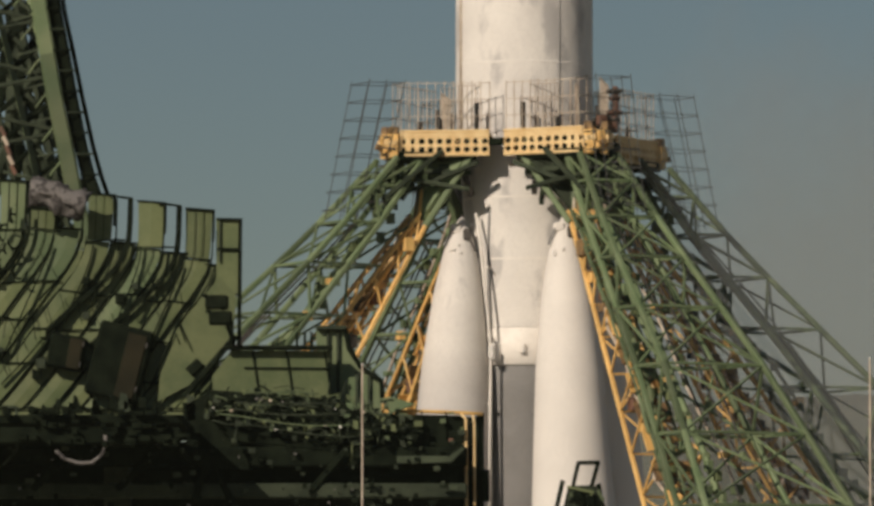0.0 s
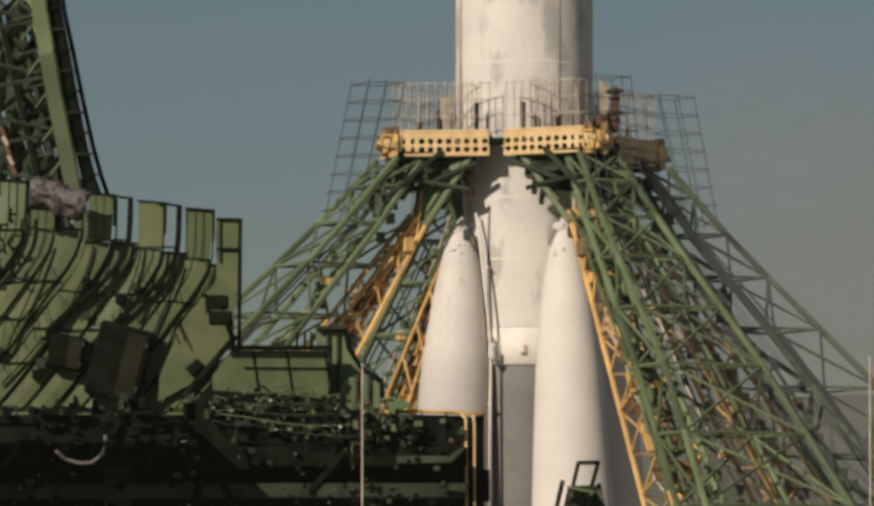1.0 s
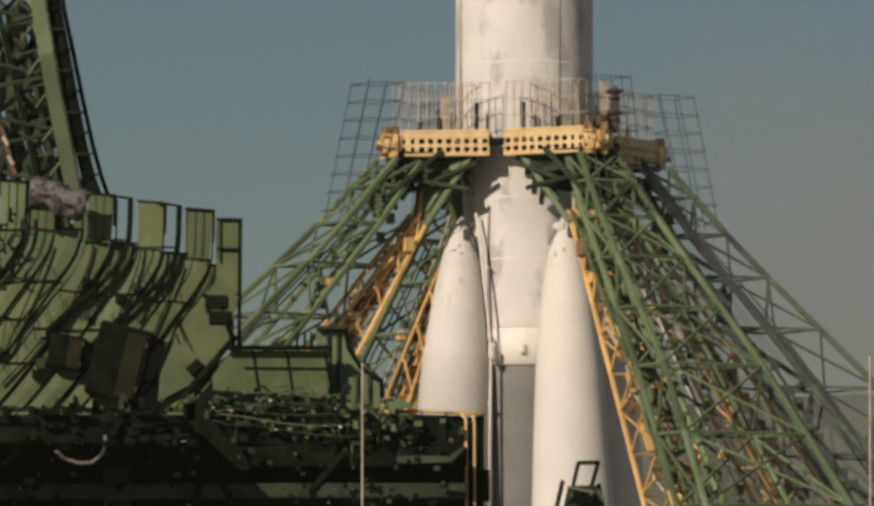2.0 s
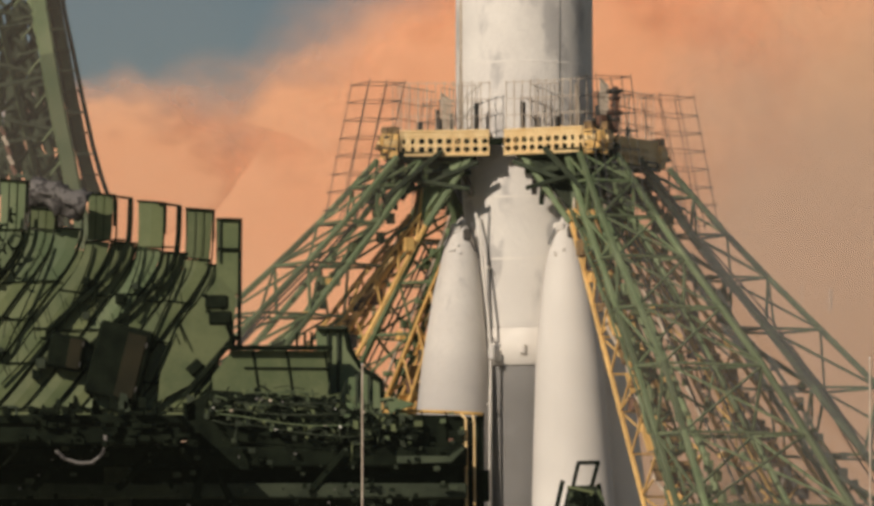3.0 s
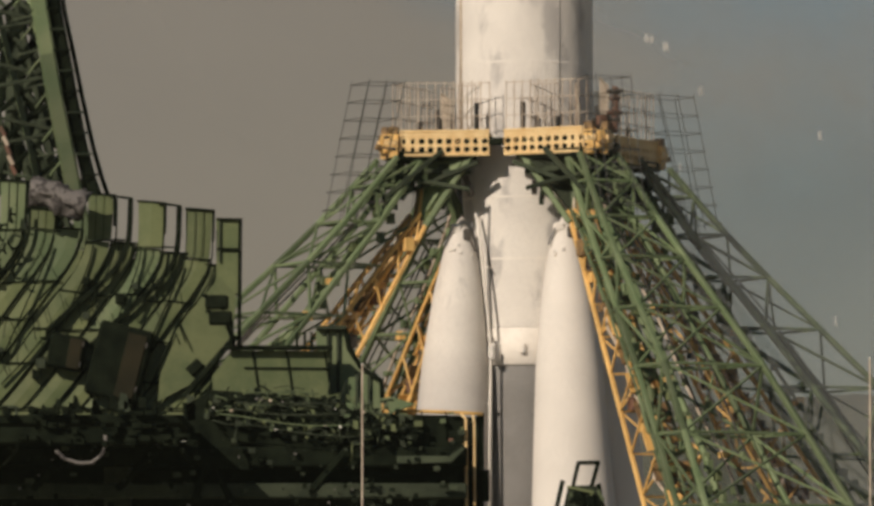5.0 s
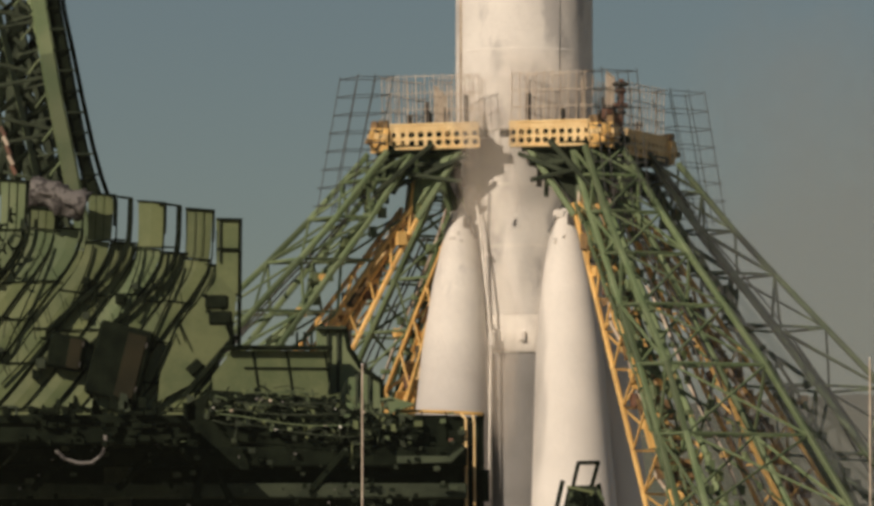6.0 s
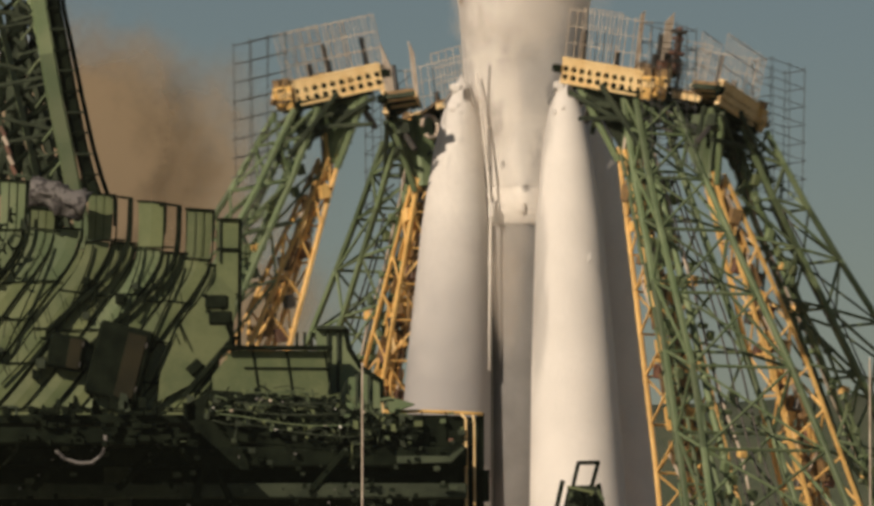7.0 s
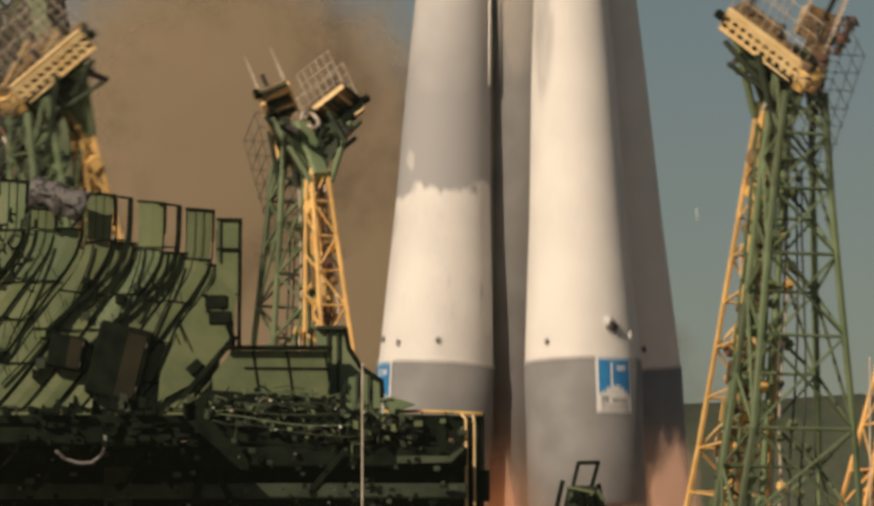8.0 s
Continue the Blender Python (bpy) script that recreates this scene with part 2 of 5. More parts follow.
# ---------------------------------------------------------------- ground and distance
bm = bmesh.new()
N = 60
grid = [[None] * (N + 1) for _ in range(N + 1)]
for i in range(N + 1):
    for j in range(N + 1):
        x = 4000 * ((i / N) * 2 - 1) ** 3
        y = 4000 * ((j / N) * 2 - 1) ** 3
        far = max(0.0, math.hypot(x, y) - 120)
        grid[i][j] = bm.verts.new((x, y, -3.4 + noise.noise(Vector((x, y, 0)) * 0.004) * min(6.0, far * 0.02)))
for i in range(N):
    for j in range(N):
        bm.faces.new((grid[i][j], grid[i + 1][j], grid[i + 1][j + 1], grid[i][j + 1]))
ground = tagged(part("ground", bm, STEPPE), "dry grey-green steppe ground around the launch pad", "ground", kind="structure")
pad = new("pad")
tagged(pad, "stained grey concrete launch deck round an open flame pit", "launch pad", kind="structure")
for lo, hi in (((-15, -12.3, -3.5), (-4.4, 15, 3.0)), ((4.4, -12.3, -3.5), (15, 15, 3.0)), ((-4.4, -12.3, -3.5), (4.4, -4.4, 3.0)), ((-4.4, 4.4, -3.5), (4.4, 15, 3.0))):
    box("deck_block", lo, hi, CONCRETE, pad, 0.0)


def berm(x0, x1, y, top, seed):
    """A long earth bank with scrub on its crest."""
    rnd = random.Random(seed)
    bm = bmesh.new()
    n = 40
    rows = []
    for k in range(n + 1):
        x = x0 + (x1 - x0) * k / n
        h = top * (0.93 + 0.05 * noise.noise(Vector((x * 0.12, y, 0)))) * min(1, 4 * min(k, n - k) / n + 0.02)
        rows.append([bm.verts.new((x, y + dy, h * f - 3.6 * (f < 0) + rnd.uniform(-0.15, 0.15))) for dy, f in ((-14, -0.05), (-8, 0.45), (-3, 0.9), (0, 1.0), (4, 0.9), (14, -0.05))])
    for u, v in zip(rows, rows[1:]):
        for a in range(5):
            bm.faces.new((u[a], v[a], v[a + 1], u[a + 1]))
    return tagged(smooth(part("earth_bank", bm, BUSH)), "low grey-green earth bank with scrub beyond the pad", "earth bank")


berm(-50, 150, 130, 16.0, 3)
berm(-90, -6, 150, 11.0, 4)

# ---------------------------------------------------------------- the rocket
rocket = empty("rocket", "white frost-covered rocket with four strap-on boosters", "rocket")


Z_LINE = 0.47          # where the boosters turn from white to grey
Z_NOSE = 12.77

bm = bmesh.new()
lathe(bm, [(1.40, 14.24), (1.46, 14.53), (1.47, 15.01), (1.47, 17.27), (1.47, 25.72), (1.35, 26.44), (1.33, 35.25), (0.0, 40.01)], 64)
smooth(part("upper_stage", bm, FROST_CORE, rocket))
bm = bmesh.new()
lathe(bm, [(1.12, 10.34), (1.40, 14.24)], 64)
smooth(part("core_tank", bm, FROST_CORE, rocket))
bm = bmesh.new()
lathe(bm, [(1.08, 9.53), (1.12, 9.56), (1.13, 10.32), (1.10, 10.34)], 64)
smooth(part("core_band", bm, BAND, rocket, "bright white painted ring band"))
bm = bmesh.new()
lathe(bm, [(0.0, -2.73), (1.02, -2.73), (1.05, 9.53)], 64)
smooth(part("core_body", bm, GREY, rocket, "bare grey core skin"))


def booster(az, rho_top, rho_base, label, skin=None):
    """A long cone that leans against the core: white frosted tank, grey tail skirt, nozzles."""
    e = (math.cos(radians(az)), math.sin(radians(az)))
    base = Vector((e[0] * rho_base, e[1] * rho_base, Z_LINE))
    top = Vector((e[0] * rho_top, e[1] * rho_top, Z_NOSE))
    ax = top - base
    length = ax.length
    m = Matrix.Translation(base) @ Vector((0, 0, 1)).rotation_difference(ax.normalized()).to_matrix().to_4x4()
    prof = [(1.22, 0.0), (1.12, 1.67), (1.02, 3.2), (0.90, 5.85), (0.80, 7.6), (0.71, 9.05), (0.545, 10.5), (0.40, 11.3), (0.29, 11.72), (0.19, 11.95), (0.0, length)]
    bm = bmesh.new()
    lathe(bm, prof, 48)
    body = smooth(part("booster", bm, skin or FROST, rocket, label))
    body.matrix_local = m
    bm = bmesh.new()
    lathe(bm, [(0.0, -3.15), (1.18, -3.15), (1.24, -3.05), (1.24, -0.01), (1.22, 0.0)], 48)
    skirt = smooth(part("tail_skirt", bm, GREY, body, "bare grey metal tail skirt"))
    for k in range(4):
        bm = bmesh.new()
        lathe(bm, [(0.40, -3.7), (0.34, -3.5), (0.22, -3.25), (0.20, -3.1)], 20)
        nz = smooth(part("nozzle", bm, SOOT, body, "dark engine nozzle"))
        nz.location = (0.5 * math.cos(k * math.pi / 2 + 0.785), 0.5 * math.sin(k * math.pi / 2 + 0.785), 0)
    bm = bmesh.new()
    lathe(bm, [(1.225, -0.03), (1.24, -0.03), (1.24, 0.03), (1.215, 0.03)], 48)
    part("joint_ring", bm, BAND, body)
    return body


AZ = {"A": 210.0, "B": 120.0, "C": 300.0, "D": 30.0}
boosters = {
    "A": booster(AZ["A"], 1.55, 2.18, "white frosted booster with patches of melted frost", FROST_MELT),
    "B": booster(AZ["B"], 1.55, 2.40, "white frosted booster behind the core"),
    "C": booster(AZ["C"], 1.65, 2.40, "white frosted booster with a blue picture panel"),
    "D": booster(AZ["D"], 1.60, 2.50, "white frosted booster in shade"),
}


def on_skin(body, face, r, z):
    """A point on a booster's skin: face is the bearing from the camera's side, to its right positive."""
    a = radians(-90 + face)
    return Vector((r * math.cos(a), r * math.sin(a), z))


def curved_plate(name, body, f0, f1, z0, z1, r, material, label=""):
    bm = bmesh.new()
    n = 10
    rows = [[bm.verts.new(on_skin(body, f0 + (f1 - f0) * k / n, rr, z)) for rr, z in ((r, z0), (r, z1), (r - 0.012, z1), (r - 0.012, z0))] for k in range(n + 1)]
    for u, v in zip(rows, rows[1:]):
        for k in range(4):
            bm.faces.new((u[k], v[k], v[(k + 1) % 4], u[(k + 1) % 4]))
    bm.faces.new(rows[0])
    bm.faces.new(rows[-1][::-1])
    bmesh.ops.recalc_face_normals(bm, faces=bm.faces[:])
    return part(name, bm, material, body, label)


def picture_panel(body, f0, f1):
    """A printed panel on the tail skirt: white border, blue field with a white rocket and wing, pale dome, grey bars of small print."""
    w = f1 - f0
    p = curved_plate("picture_panel", body, f0, f1, -1.18, -0.02, 1.255, WHITE, "white-bordered blue printed panel")
    curved_plate("blue_field", p, f0 + 0.07 * w, f1 - 0.07 * w, -0.80, -0.07, 1.262, BLUE, "blue printed field")
    curved_plate("print_rocket", p, f0 + 0.38 * w, f0 + 0.43 * w, -0.80, -0.14, 1.268, WHITE)
    curved_plate("print_wing", p, f0 + 0.55 * w, f0 + 0.82 * w, -0.30, -0.22, 1.268, WHITE)
    for k in range(6):
        h = 0.17 * math.sin((k + 0.5) / 6 * math.pi)
        curved_plate("print_dome", p, f0 + (0.12 + 0.125 * k) * w, f0 + (0.245 + 0.125 * k) * w, -0.80, -0.80 + h, 1.266, WHITE)
    curved_plate("print_bar", p, f0 + 0.12 * w, f0 + 0.32 * w, -0.98, -0.86, 1.262, GREY)
    curved_plate("print_bar", p, f0 + 0.40 * w, f0 + 0.85 * w, -0.98, -0.90, 1.262, GREY)
    curved_plate("print_bar", p, f0 + 0.12 * w, f0 + 0.88 * w, -1.10, -1.05, 1.262, GREY)


def stud(body, face, z, r, size, material, label):
    a = on_skin(body, face, r - 0.02, z)
    b = on_skin(body, face, r + size * 0.8, z)
    tube("fitting", [a, b], size, material, body, 10, label)


picture_panel(boosters["C"], 11, 51)
picture_panel(boosters["A"], -84, -48)
for key, studs in (("A", ((1, 0.42), (-42, 0.35), (-70, 0.45))), ("C", ((-38, 0.35),)), ("D", ((20, 0.4),))):
    for face, z in studs:
        stud(boosters[key], face, z, 1.2, 0.055, SOOT, "small dark port")
stud(boosters["C"], 30, 0.62, 1.19, 0.12, SOOT, "dark vent")
stud(boosters["C"], 27, 0.72, 1.19, 0.10, WHITE, "white vent cover")
stud(boosters["C"], 56, 0.45, 1.2, 0.07, WHITE, "white vent cover")
rnd = random.Random(14)
for key in "ABCD":
    for k in range(6):
        face, z = rnd.uniform(-80, 80), rnd.uniform(11.35, 11.9)
        q = on_skin(boosters[key], face, np.interp(z, [10.5, 11.3, 11.95], [0.545, 0.40, 0.19]), z)
        w = rnd.uniform(0.02, 0.05)
        box("nose_fitting", (q.x - w, q.y - w, q.z - w * 0.8), (q.x + w * 0.7, q.y + w, q.z + w), rnd.choice((BAND, WHITE, FROST)), boosters[key], 0.012)
for key in "AC":
    body = boosters[key]
    box("nose_cap", (-0.24, -0.22, 11.86), (0.02, 0.10, 12.08), BAND, body, 0.05, "white blunt nose cap")
    box("nose_bracket", (0.05, -0.30, 11.72), (0.22, -0.12, 11.98), SOOT, body, 0.03, "dark nose bracket")
    bar("nose_strut", (0.10, -0.25, 11.9), (0.34, -0.28, 11.5), 0.05, SOOT, body)
    bar("nose_strut", (-0.20, -0.20, 11.95), (-0.36, -0.16, 11.6), 0.05, GREY, body)
# seams and fittings on the core
for z in (13.105, 11.795):
    bm = bmesh.new()
    r = np.interp(z, [10.34, 14.24], [1.12, 1.40])
    lathe(bm, [(r - 0.02, z - 0.02), (r + 0.006, z - 0.015), (r + 0.006, z + 0.015), (r - 0.02, z + 0.02)], 64)
    part("weld_seam", bm, BAND, rocket)
box("band_fitting", (-0.12, -1.22, 9.77), (0.0, -1.1, 9.99), BAND, rocket, 0.02)
box("band_fitting", (-0.70, -1.05, 9.59), (-0.52, -0.85, 10.01), WHITE, rocket, 0.03)
tube("edge_duct", [(0.74, -1.268, 14.35), (0.74, -1.268, 17.39), (0.74, -1.268, 25.72)], 0.012, GREY, rocket)
tube("edge_duct", [(-1.36, -0.60, 14.27), (-1.36, -0.60, 17.39), (-1.36, -0.60, 25.72)], 0.03, PALE_RAIL, rocket)
bm = bmesh.new()
lathe(bm, [(1.468, 15.95), (1.474, 15.96), (1.474, 15.99), (1.468, 16.00)], 64)
part("weld_seam", bm, FROST, rocket)
# cable ducts down the core
tube("feed_pipe", [(-1.04, -1.05, 12.75), (-0.95, -1.20, 12.1), (-0.88, -1.26, 11.4), (-0.79, -1.26, 10.6), (-0.73, -1.25, 9.8), (-0.74, -1.25, 8.8), (-0.76, -1.30, 6.4)], 0.032, BAND, rocket, 10, "white frosted feed pipe")
for k in range(4):
    z = 11.6 - 1.45 * k
    bar("pipe_bracket", (-0.80, -1.25, z), (-0.70, -0.80, z), 0.04, BAND, rocket)
tube("cable_duct", [(-0.74, -1.06, 12.93), (-0.78, -0.98, 12.03), (-0.75, -0.92, 10.25), (-0.72, -0.90, 8.82), (-0.70, -0.90, -1.66)], 0.035, GREY, rocket, 8, "grey cable duct")
box("duct_valve", (-0.78, -1.34, 9.62), (-0.64, -1.16, 9.95), WHITE, rocket, 0.04, "white valve on the feed pipe")

# ---------------------------------------------------------------- support arms
RP, ZP, FOOT = 8.27, 4.35, 1.47


def L(r, s, z):
    """From radius, sideways and height to the arm's own space, whose origin is its hinge."""
    return (r - RP, s, z - FOOT)


def lerp(a, b, f):
    return tuple(a[i] + (b[i] - a[i]) * f for i in range(3))


def build_arm():
    arm = empty("support_arm", "green lattice launch support arm with yellow platform", "launch support arm", "four support arms round the rocket")

    def oc(z, sg):
        """Outer chords: long back legs that spread towards the hinge."""
        r = np.interp(z, [2.0, 3.7, 6.3, 9.3, 11.0], [12.0, 10.5, 8.2, 4.9, 3.3])
        return L(r, sg * np.interp(z, [2.0, 6.4, 11.0], [1.95, 1.15, 0.45]), z)

    def mc(z, sg):
        """Middle chords, halfway between the back legs and the yellow truss."""
        r = np.interp(z, [2.0, 3.7, 6.7, 9.9, 11.1], [10.0, 8.75, 6.3, 3.5, 2.6])
        return L(r, sg * np.interp(z, [2.0, 6.4, 11.1], [1.5, 0.92, 0.40]), z)

    def yi(z, sg):
        return L(np.interp(z, [2.0, 3.7, 6.7, 9.9], [7.0, 6.05, 4.25, 2.32]), sg * np.interp(z, [2.0, 3.7, 9.9], [0.6, 0.5, 0.20]), z)

    def yo(z, sg):
        return L(np.interp(z, [2.0, 3.7, 6.3, 7.67, 9.87], [8.6, 7.4, 5.55, 4.45, 2.62]), sg * np.interp(z, [2.0, 3.7, 9.9], [0.7, 0.6, 0.22]), z)

    levels = [2.0, 3.4, 4.9, 6.35, 7.6, 8.7, 9.6, 10.4, 11.0]
    for sg in (-1, 1):
        for f, w in ((oc, 0.12), (mc, 0.12)):
            for a, b in zip(levels, levels[1:]):
                bar("chord", f(a, sg), f(b, sg), w, ARM_GREEN, arm)
    for k, (a, b) in enumerate(zip(levels, levels[1:])):
        for sg in (-1, 1):
            bar("strut", oc(a, sg), mc(a, sg), 0.06, ARM_GREEN, arm)
            bar("brace", oc(a, sg) if k % 2 else mc(a, sg), mc(b, sg) if k % 2 else oc(b, sg), 0.06, ARM_GREEN, arm)
            if a < 9:
                bar("strut", mc(a, sg), yo(a, sg), 0.06, ARM_GREEN, arm)
                bar("brace", mc(a, sg) if k % 2 else yo(a, sg), yo(b, sg) if k % 2 else mc(b, sg), 0.05, ARM_GREEN, arm)
        bar("strut", oc(a, -1), oc(a, 1), 0.06, ARM_GREEN, arm)
        bar("strut", mc(a, -1), mc(a, 1), 0.06, ARM_GREEN, arm)
        bar("brace", oc(a, -1), oc(b, 1), 0.05, ARM_GREEN, arm)
        bar("brace", oc(a, 1), oc(b, -1), 0.05, ARM_GREEN, arm)
        bar("brace", mc(a, -1 if k % 2 else 1), mc(b, 1 if k % 2 else -1), 0.06, ARM_GREEN, arm)
    # hinge beam
    bar("hinge_beam", L(8.27, -2.0, 1.47), L(8.27, 2.0, 1.47), 0.5, DARK, arm)
    for sg in (-1, 1):
        bar("foot", oc(2.0, sg), L(8.6, sg * 1.6, 1.45), 0.25, ARM_GREEN, arm)
        bar("foot", mc(2.0, sg), L(8.2, sg * 1.5, 1.45), 0.25, ARM_GREEN, arm)
    # yellow inner truss
    yl = [2.0, 2.9, 3.7, 4.6, 5.5, 6.3, 7.1, 7.8, 8.5, 9.2, 9.85]
    for sg in (-1, 1):
        for f in (yi, yo):
            for a, b in zip(yl, yl[1:]):
                bar("yellow_chord", f(a, sg), f(b, sg), 0.09 if f is yi else 0.085, YELLOW, arm, label="yellow painted steel chord")
    for k, (a, b) in enumerate(zip(yl, yl[1:])):
        u, v = (1, -1) if k % 2 else (-1, 1)
        bar("yellow_brace", yi(a, u), yi(b, v), 0.045, YELLOW, arm, label="yellow painted brace")
        bar("yellow_brace", yo(a, u), yo(b, v), 0.06, YELLOW, arm, label="yellow painted brace")
        bar("yellow_brace", yi(b, -1), yi(b, 1), 0.045, YELLOW, arm, label="yellow painted brace")
        for sg in (-1, 1):
            bar("yellow_brace", yi(a, sg), yo(b, sg), 0.045, YELLOW, arm, label="yellow painted brace")
    # service lines inside the yellow truss
    rnd = random.Random(5)
    for k in range(5):
        s0 = -0.25 + 0.12 * k
        pts = []
        for z in np.linspace(2.2, 10.4, 14):
            a, b = yi(min(z, 9.8), 0), yo(min(z, 9.8), 0)
            p = lerp(a, b, 0.25 + 0.5 * rnd.random())
            pts.append((p[0], s0 * np.interp(z, [2, 10], [1.3, 0.6]) + rnd.uniform(-0.05, 0.05), z - FOOT))
        tube("service_line", pts, 0.038 + 0.014 * (k % 2), (PALE_RAIL, OCHRE, YELLOW, CREAM, YELLOW)[k], arm, 6, ("pale pipe", "ochre pipe", "yellow pipe", "cream pipe", "yellow pipe")[k])
    # pipes and cable trays on the green face, with their clips
    for k in range(3):
        s0 = (-0.3, 0.0, 0.3)[k]
        pts = []
        for z in np.linspace(2.2, 10.6, 12):
            a, b = mc(z, s0), yo(min(z, 9.8), s0)
            p = lerp(a, b, 0.10 + 0.25 * rnd.random())
            pts.append((p[0], p[1] + rnd.uniform(-0.04, 0.04), z - FOOT))
        tube("pipe_run", pts, (0.045, 0.075, 0.03, 0.045)[k], (ARM_GREEN, ARM_GREEN, PALE_RAIL, GREEN)[k], arm, 6, ("green pipe", "thick green pipe", "pale pipe", "green pipe")[k])
        for j in range(7):
            p = pts[2 + j]
            w = rnd.uniform(0.05, 0.11)
            box("pipe_clip", (p[0] - w, p[1] - w, p[2] - 0.05), (p[0] + w, p[1] + w, p[2] + rnd.uniform(0.04, 0.16)), (ARM_GREEN, OLIVE, ARM_GREEN, YELLOW)[(j + k) % 4], arm, 0.012)
    for k in range(34):
        z = 3.0 + 0.21 * k
        p = lerp(mc(z, rnd.uniform(-0.95, 0.95)), yo(min(z, 9.8), 0), rnd.uniform(0.0, 0.45))
        w = rnd.uniform(0.04, 0.09)
        box("green_fitting", (p[0] - w, p[1] - w, p[2] - w * 1.4), (p[0] + w, p[1] + w, p[2] + w * 1.6), (ARM_GREEN, OLIVE, ARM_GREEN, GREEN)[k % 4], arm, 0.012)
    for k in range(3):
        f = (-0.25, 0.1, 0.3)[k]
        tube("slack_cable", [lerp(oc(z, f), mc(z, f), 0.5 + 0.08 * math.sin(z * 1.3 + k)) for z in np.linspace(2.4, 9.6, 10)], 0.022, SOOT, arm, 6, "black slack cable")
    for k in range(9):
        z = 4.0 + 0.62 * k
        bm = bmesh.new()
        u = [bm.verts.new(lerp(yi(z + dz, sg), yo(z + dz, sg), 0.55)) for sg, dz in ((-0.9, 0), (0.9, 0), (0.9, 0.42), (-0.9, 0.42))]
        v = [bm.verts.new(q.co + Vector((0.03, 0, 0.02))) for q in u]
        bm.faces.new(u)
        bm.faces.new(v[::-1])
        for i in range(4):
            bm.faces.new((u[i], v[i], v[(i + 1) % 4], u[(i + 1) % 4]))
        bmesh.ops.recalc_face_normals(bm, faces=bm.faces[:])
        part("truss_plate", bm, (OCHRE, YELLOW)[k % 2], arm, ("rusty ochre plate", "yellow plate")[k % 2])
    for k in range(40):
        z = 3.4 + 0.16 * k
        p = lerp(yi(z, 0), yo(z, 0), rnd.uniform(0.2, 0.8))
        sx = rnd.uniform(-0.3, 0.3)
        w = rnd.uniform(0.08, 0.16)
        box("junction_box", (p[0] - w, sx - 0.07, p[2] - w), (p[0] + w * 0.8, sx + 0.1, p[2] + w * 1.2), (OCHRE, YELLOW, OCHRE, SOOT, RUST)[k % 5], arm, 0.015, ("ochre fitting", "yellow fitting", "ochre fitting", "black fitting", "rust-red fitting")[k % 5])
    # head: green column, clamps and the V-shaped platform
    bar("head_column", L(2.45, 0, 9.7), L(2.25, 0, 11.25), 0.42, ARM_GREEN, arm, 0.3)
    for sg in (-1, 1):
        bm = bmesh.new()
        tri = [L(2.42, 0.12 * sg, 9.75), L(1.78, 1.02 * sg, 11.08), L(2.25, 0.15 * sg, 11.12)]
        fr = [bm.verts.new(q) for q in tri]
        bk = [bm.verts.new((q[0] + 0.14, q[1], q[2])) for q in tri]
        bm.faces.new(fr)
        bm.faces.new(bk[::-1])
        for k in range(3):
            bm.faces.new((fr[k], bk[k], bk[(k + 1) % 3], fr[(k + 1) % 3]))
        bmesh.ops.recalc_face_normals(bm, faces=bm.faces[:])
        # one gusset of the pair is painted dark, as if shaded
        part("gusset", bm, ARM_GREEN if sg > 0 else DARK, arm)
        bar("head_strut", L(2.5, 0.25 * sg, 9.6), L(1.8, 1.05 * sg, 11.1), 0.13, ARM_GREEN, arm)
        # dark struts carry the shade under the platform in their paint
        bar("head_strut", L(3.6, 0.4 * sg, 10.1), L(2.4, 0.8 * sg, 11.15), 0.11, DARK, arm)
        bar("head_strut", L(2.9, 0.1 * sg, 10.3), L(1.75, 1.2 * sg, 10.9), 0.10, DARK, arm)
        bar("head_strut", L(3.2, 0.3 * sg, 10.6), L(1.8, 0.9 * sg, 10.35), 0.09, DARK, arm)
        bar("clamp", L(2.3, 0.45 * sg, 10.75), L(1.75, 0.75 * sg, 10.8), 0.22, DARK, arm, 0.26, label="dark clamp block")
        bar("clamp_jaw", L(1.8, 0.7 * sg, 10.65), L(1.6, 0.62 * sg, 10.25), 0.12, SOOT, arm, label="dark steel jaw")
        inner, vertex = Vector(L(1.55, 1.32 * sg, 11.09)), Vector(L(3.42, 0.05 * sg, 11.09))
        wing(arm, inner, vertex, sg)
        bar("bumper", L(1.55, 1.32 * sg, 11.34), L(1.4, 1.43 * sg, 11.34), 0.16, BLACK, arm, label="black buffer")
    box("vertex_fitting", L(3.26, -0.12, 11.09), L(3.44, 0.12, 11.51), YELLOW, arm, 0.05, "yellow end fitting")
    bar("vertex_fitting", L(3.3, 0, 11.19), L(3.56, 0, 11.25), 0.12, OCHRE, arm, label="rusty hinge pin")
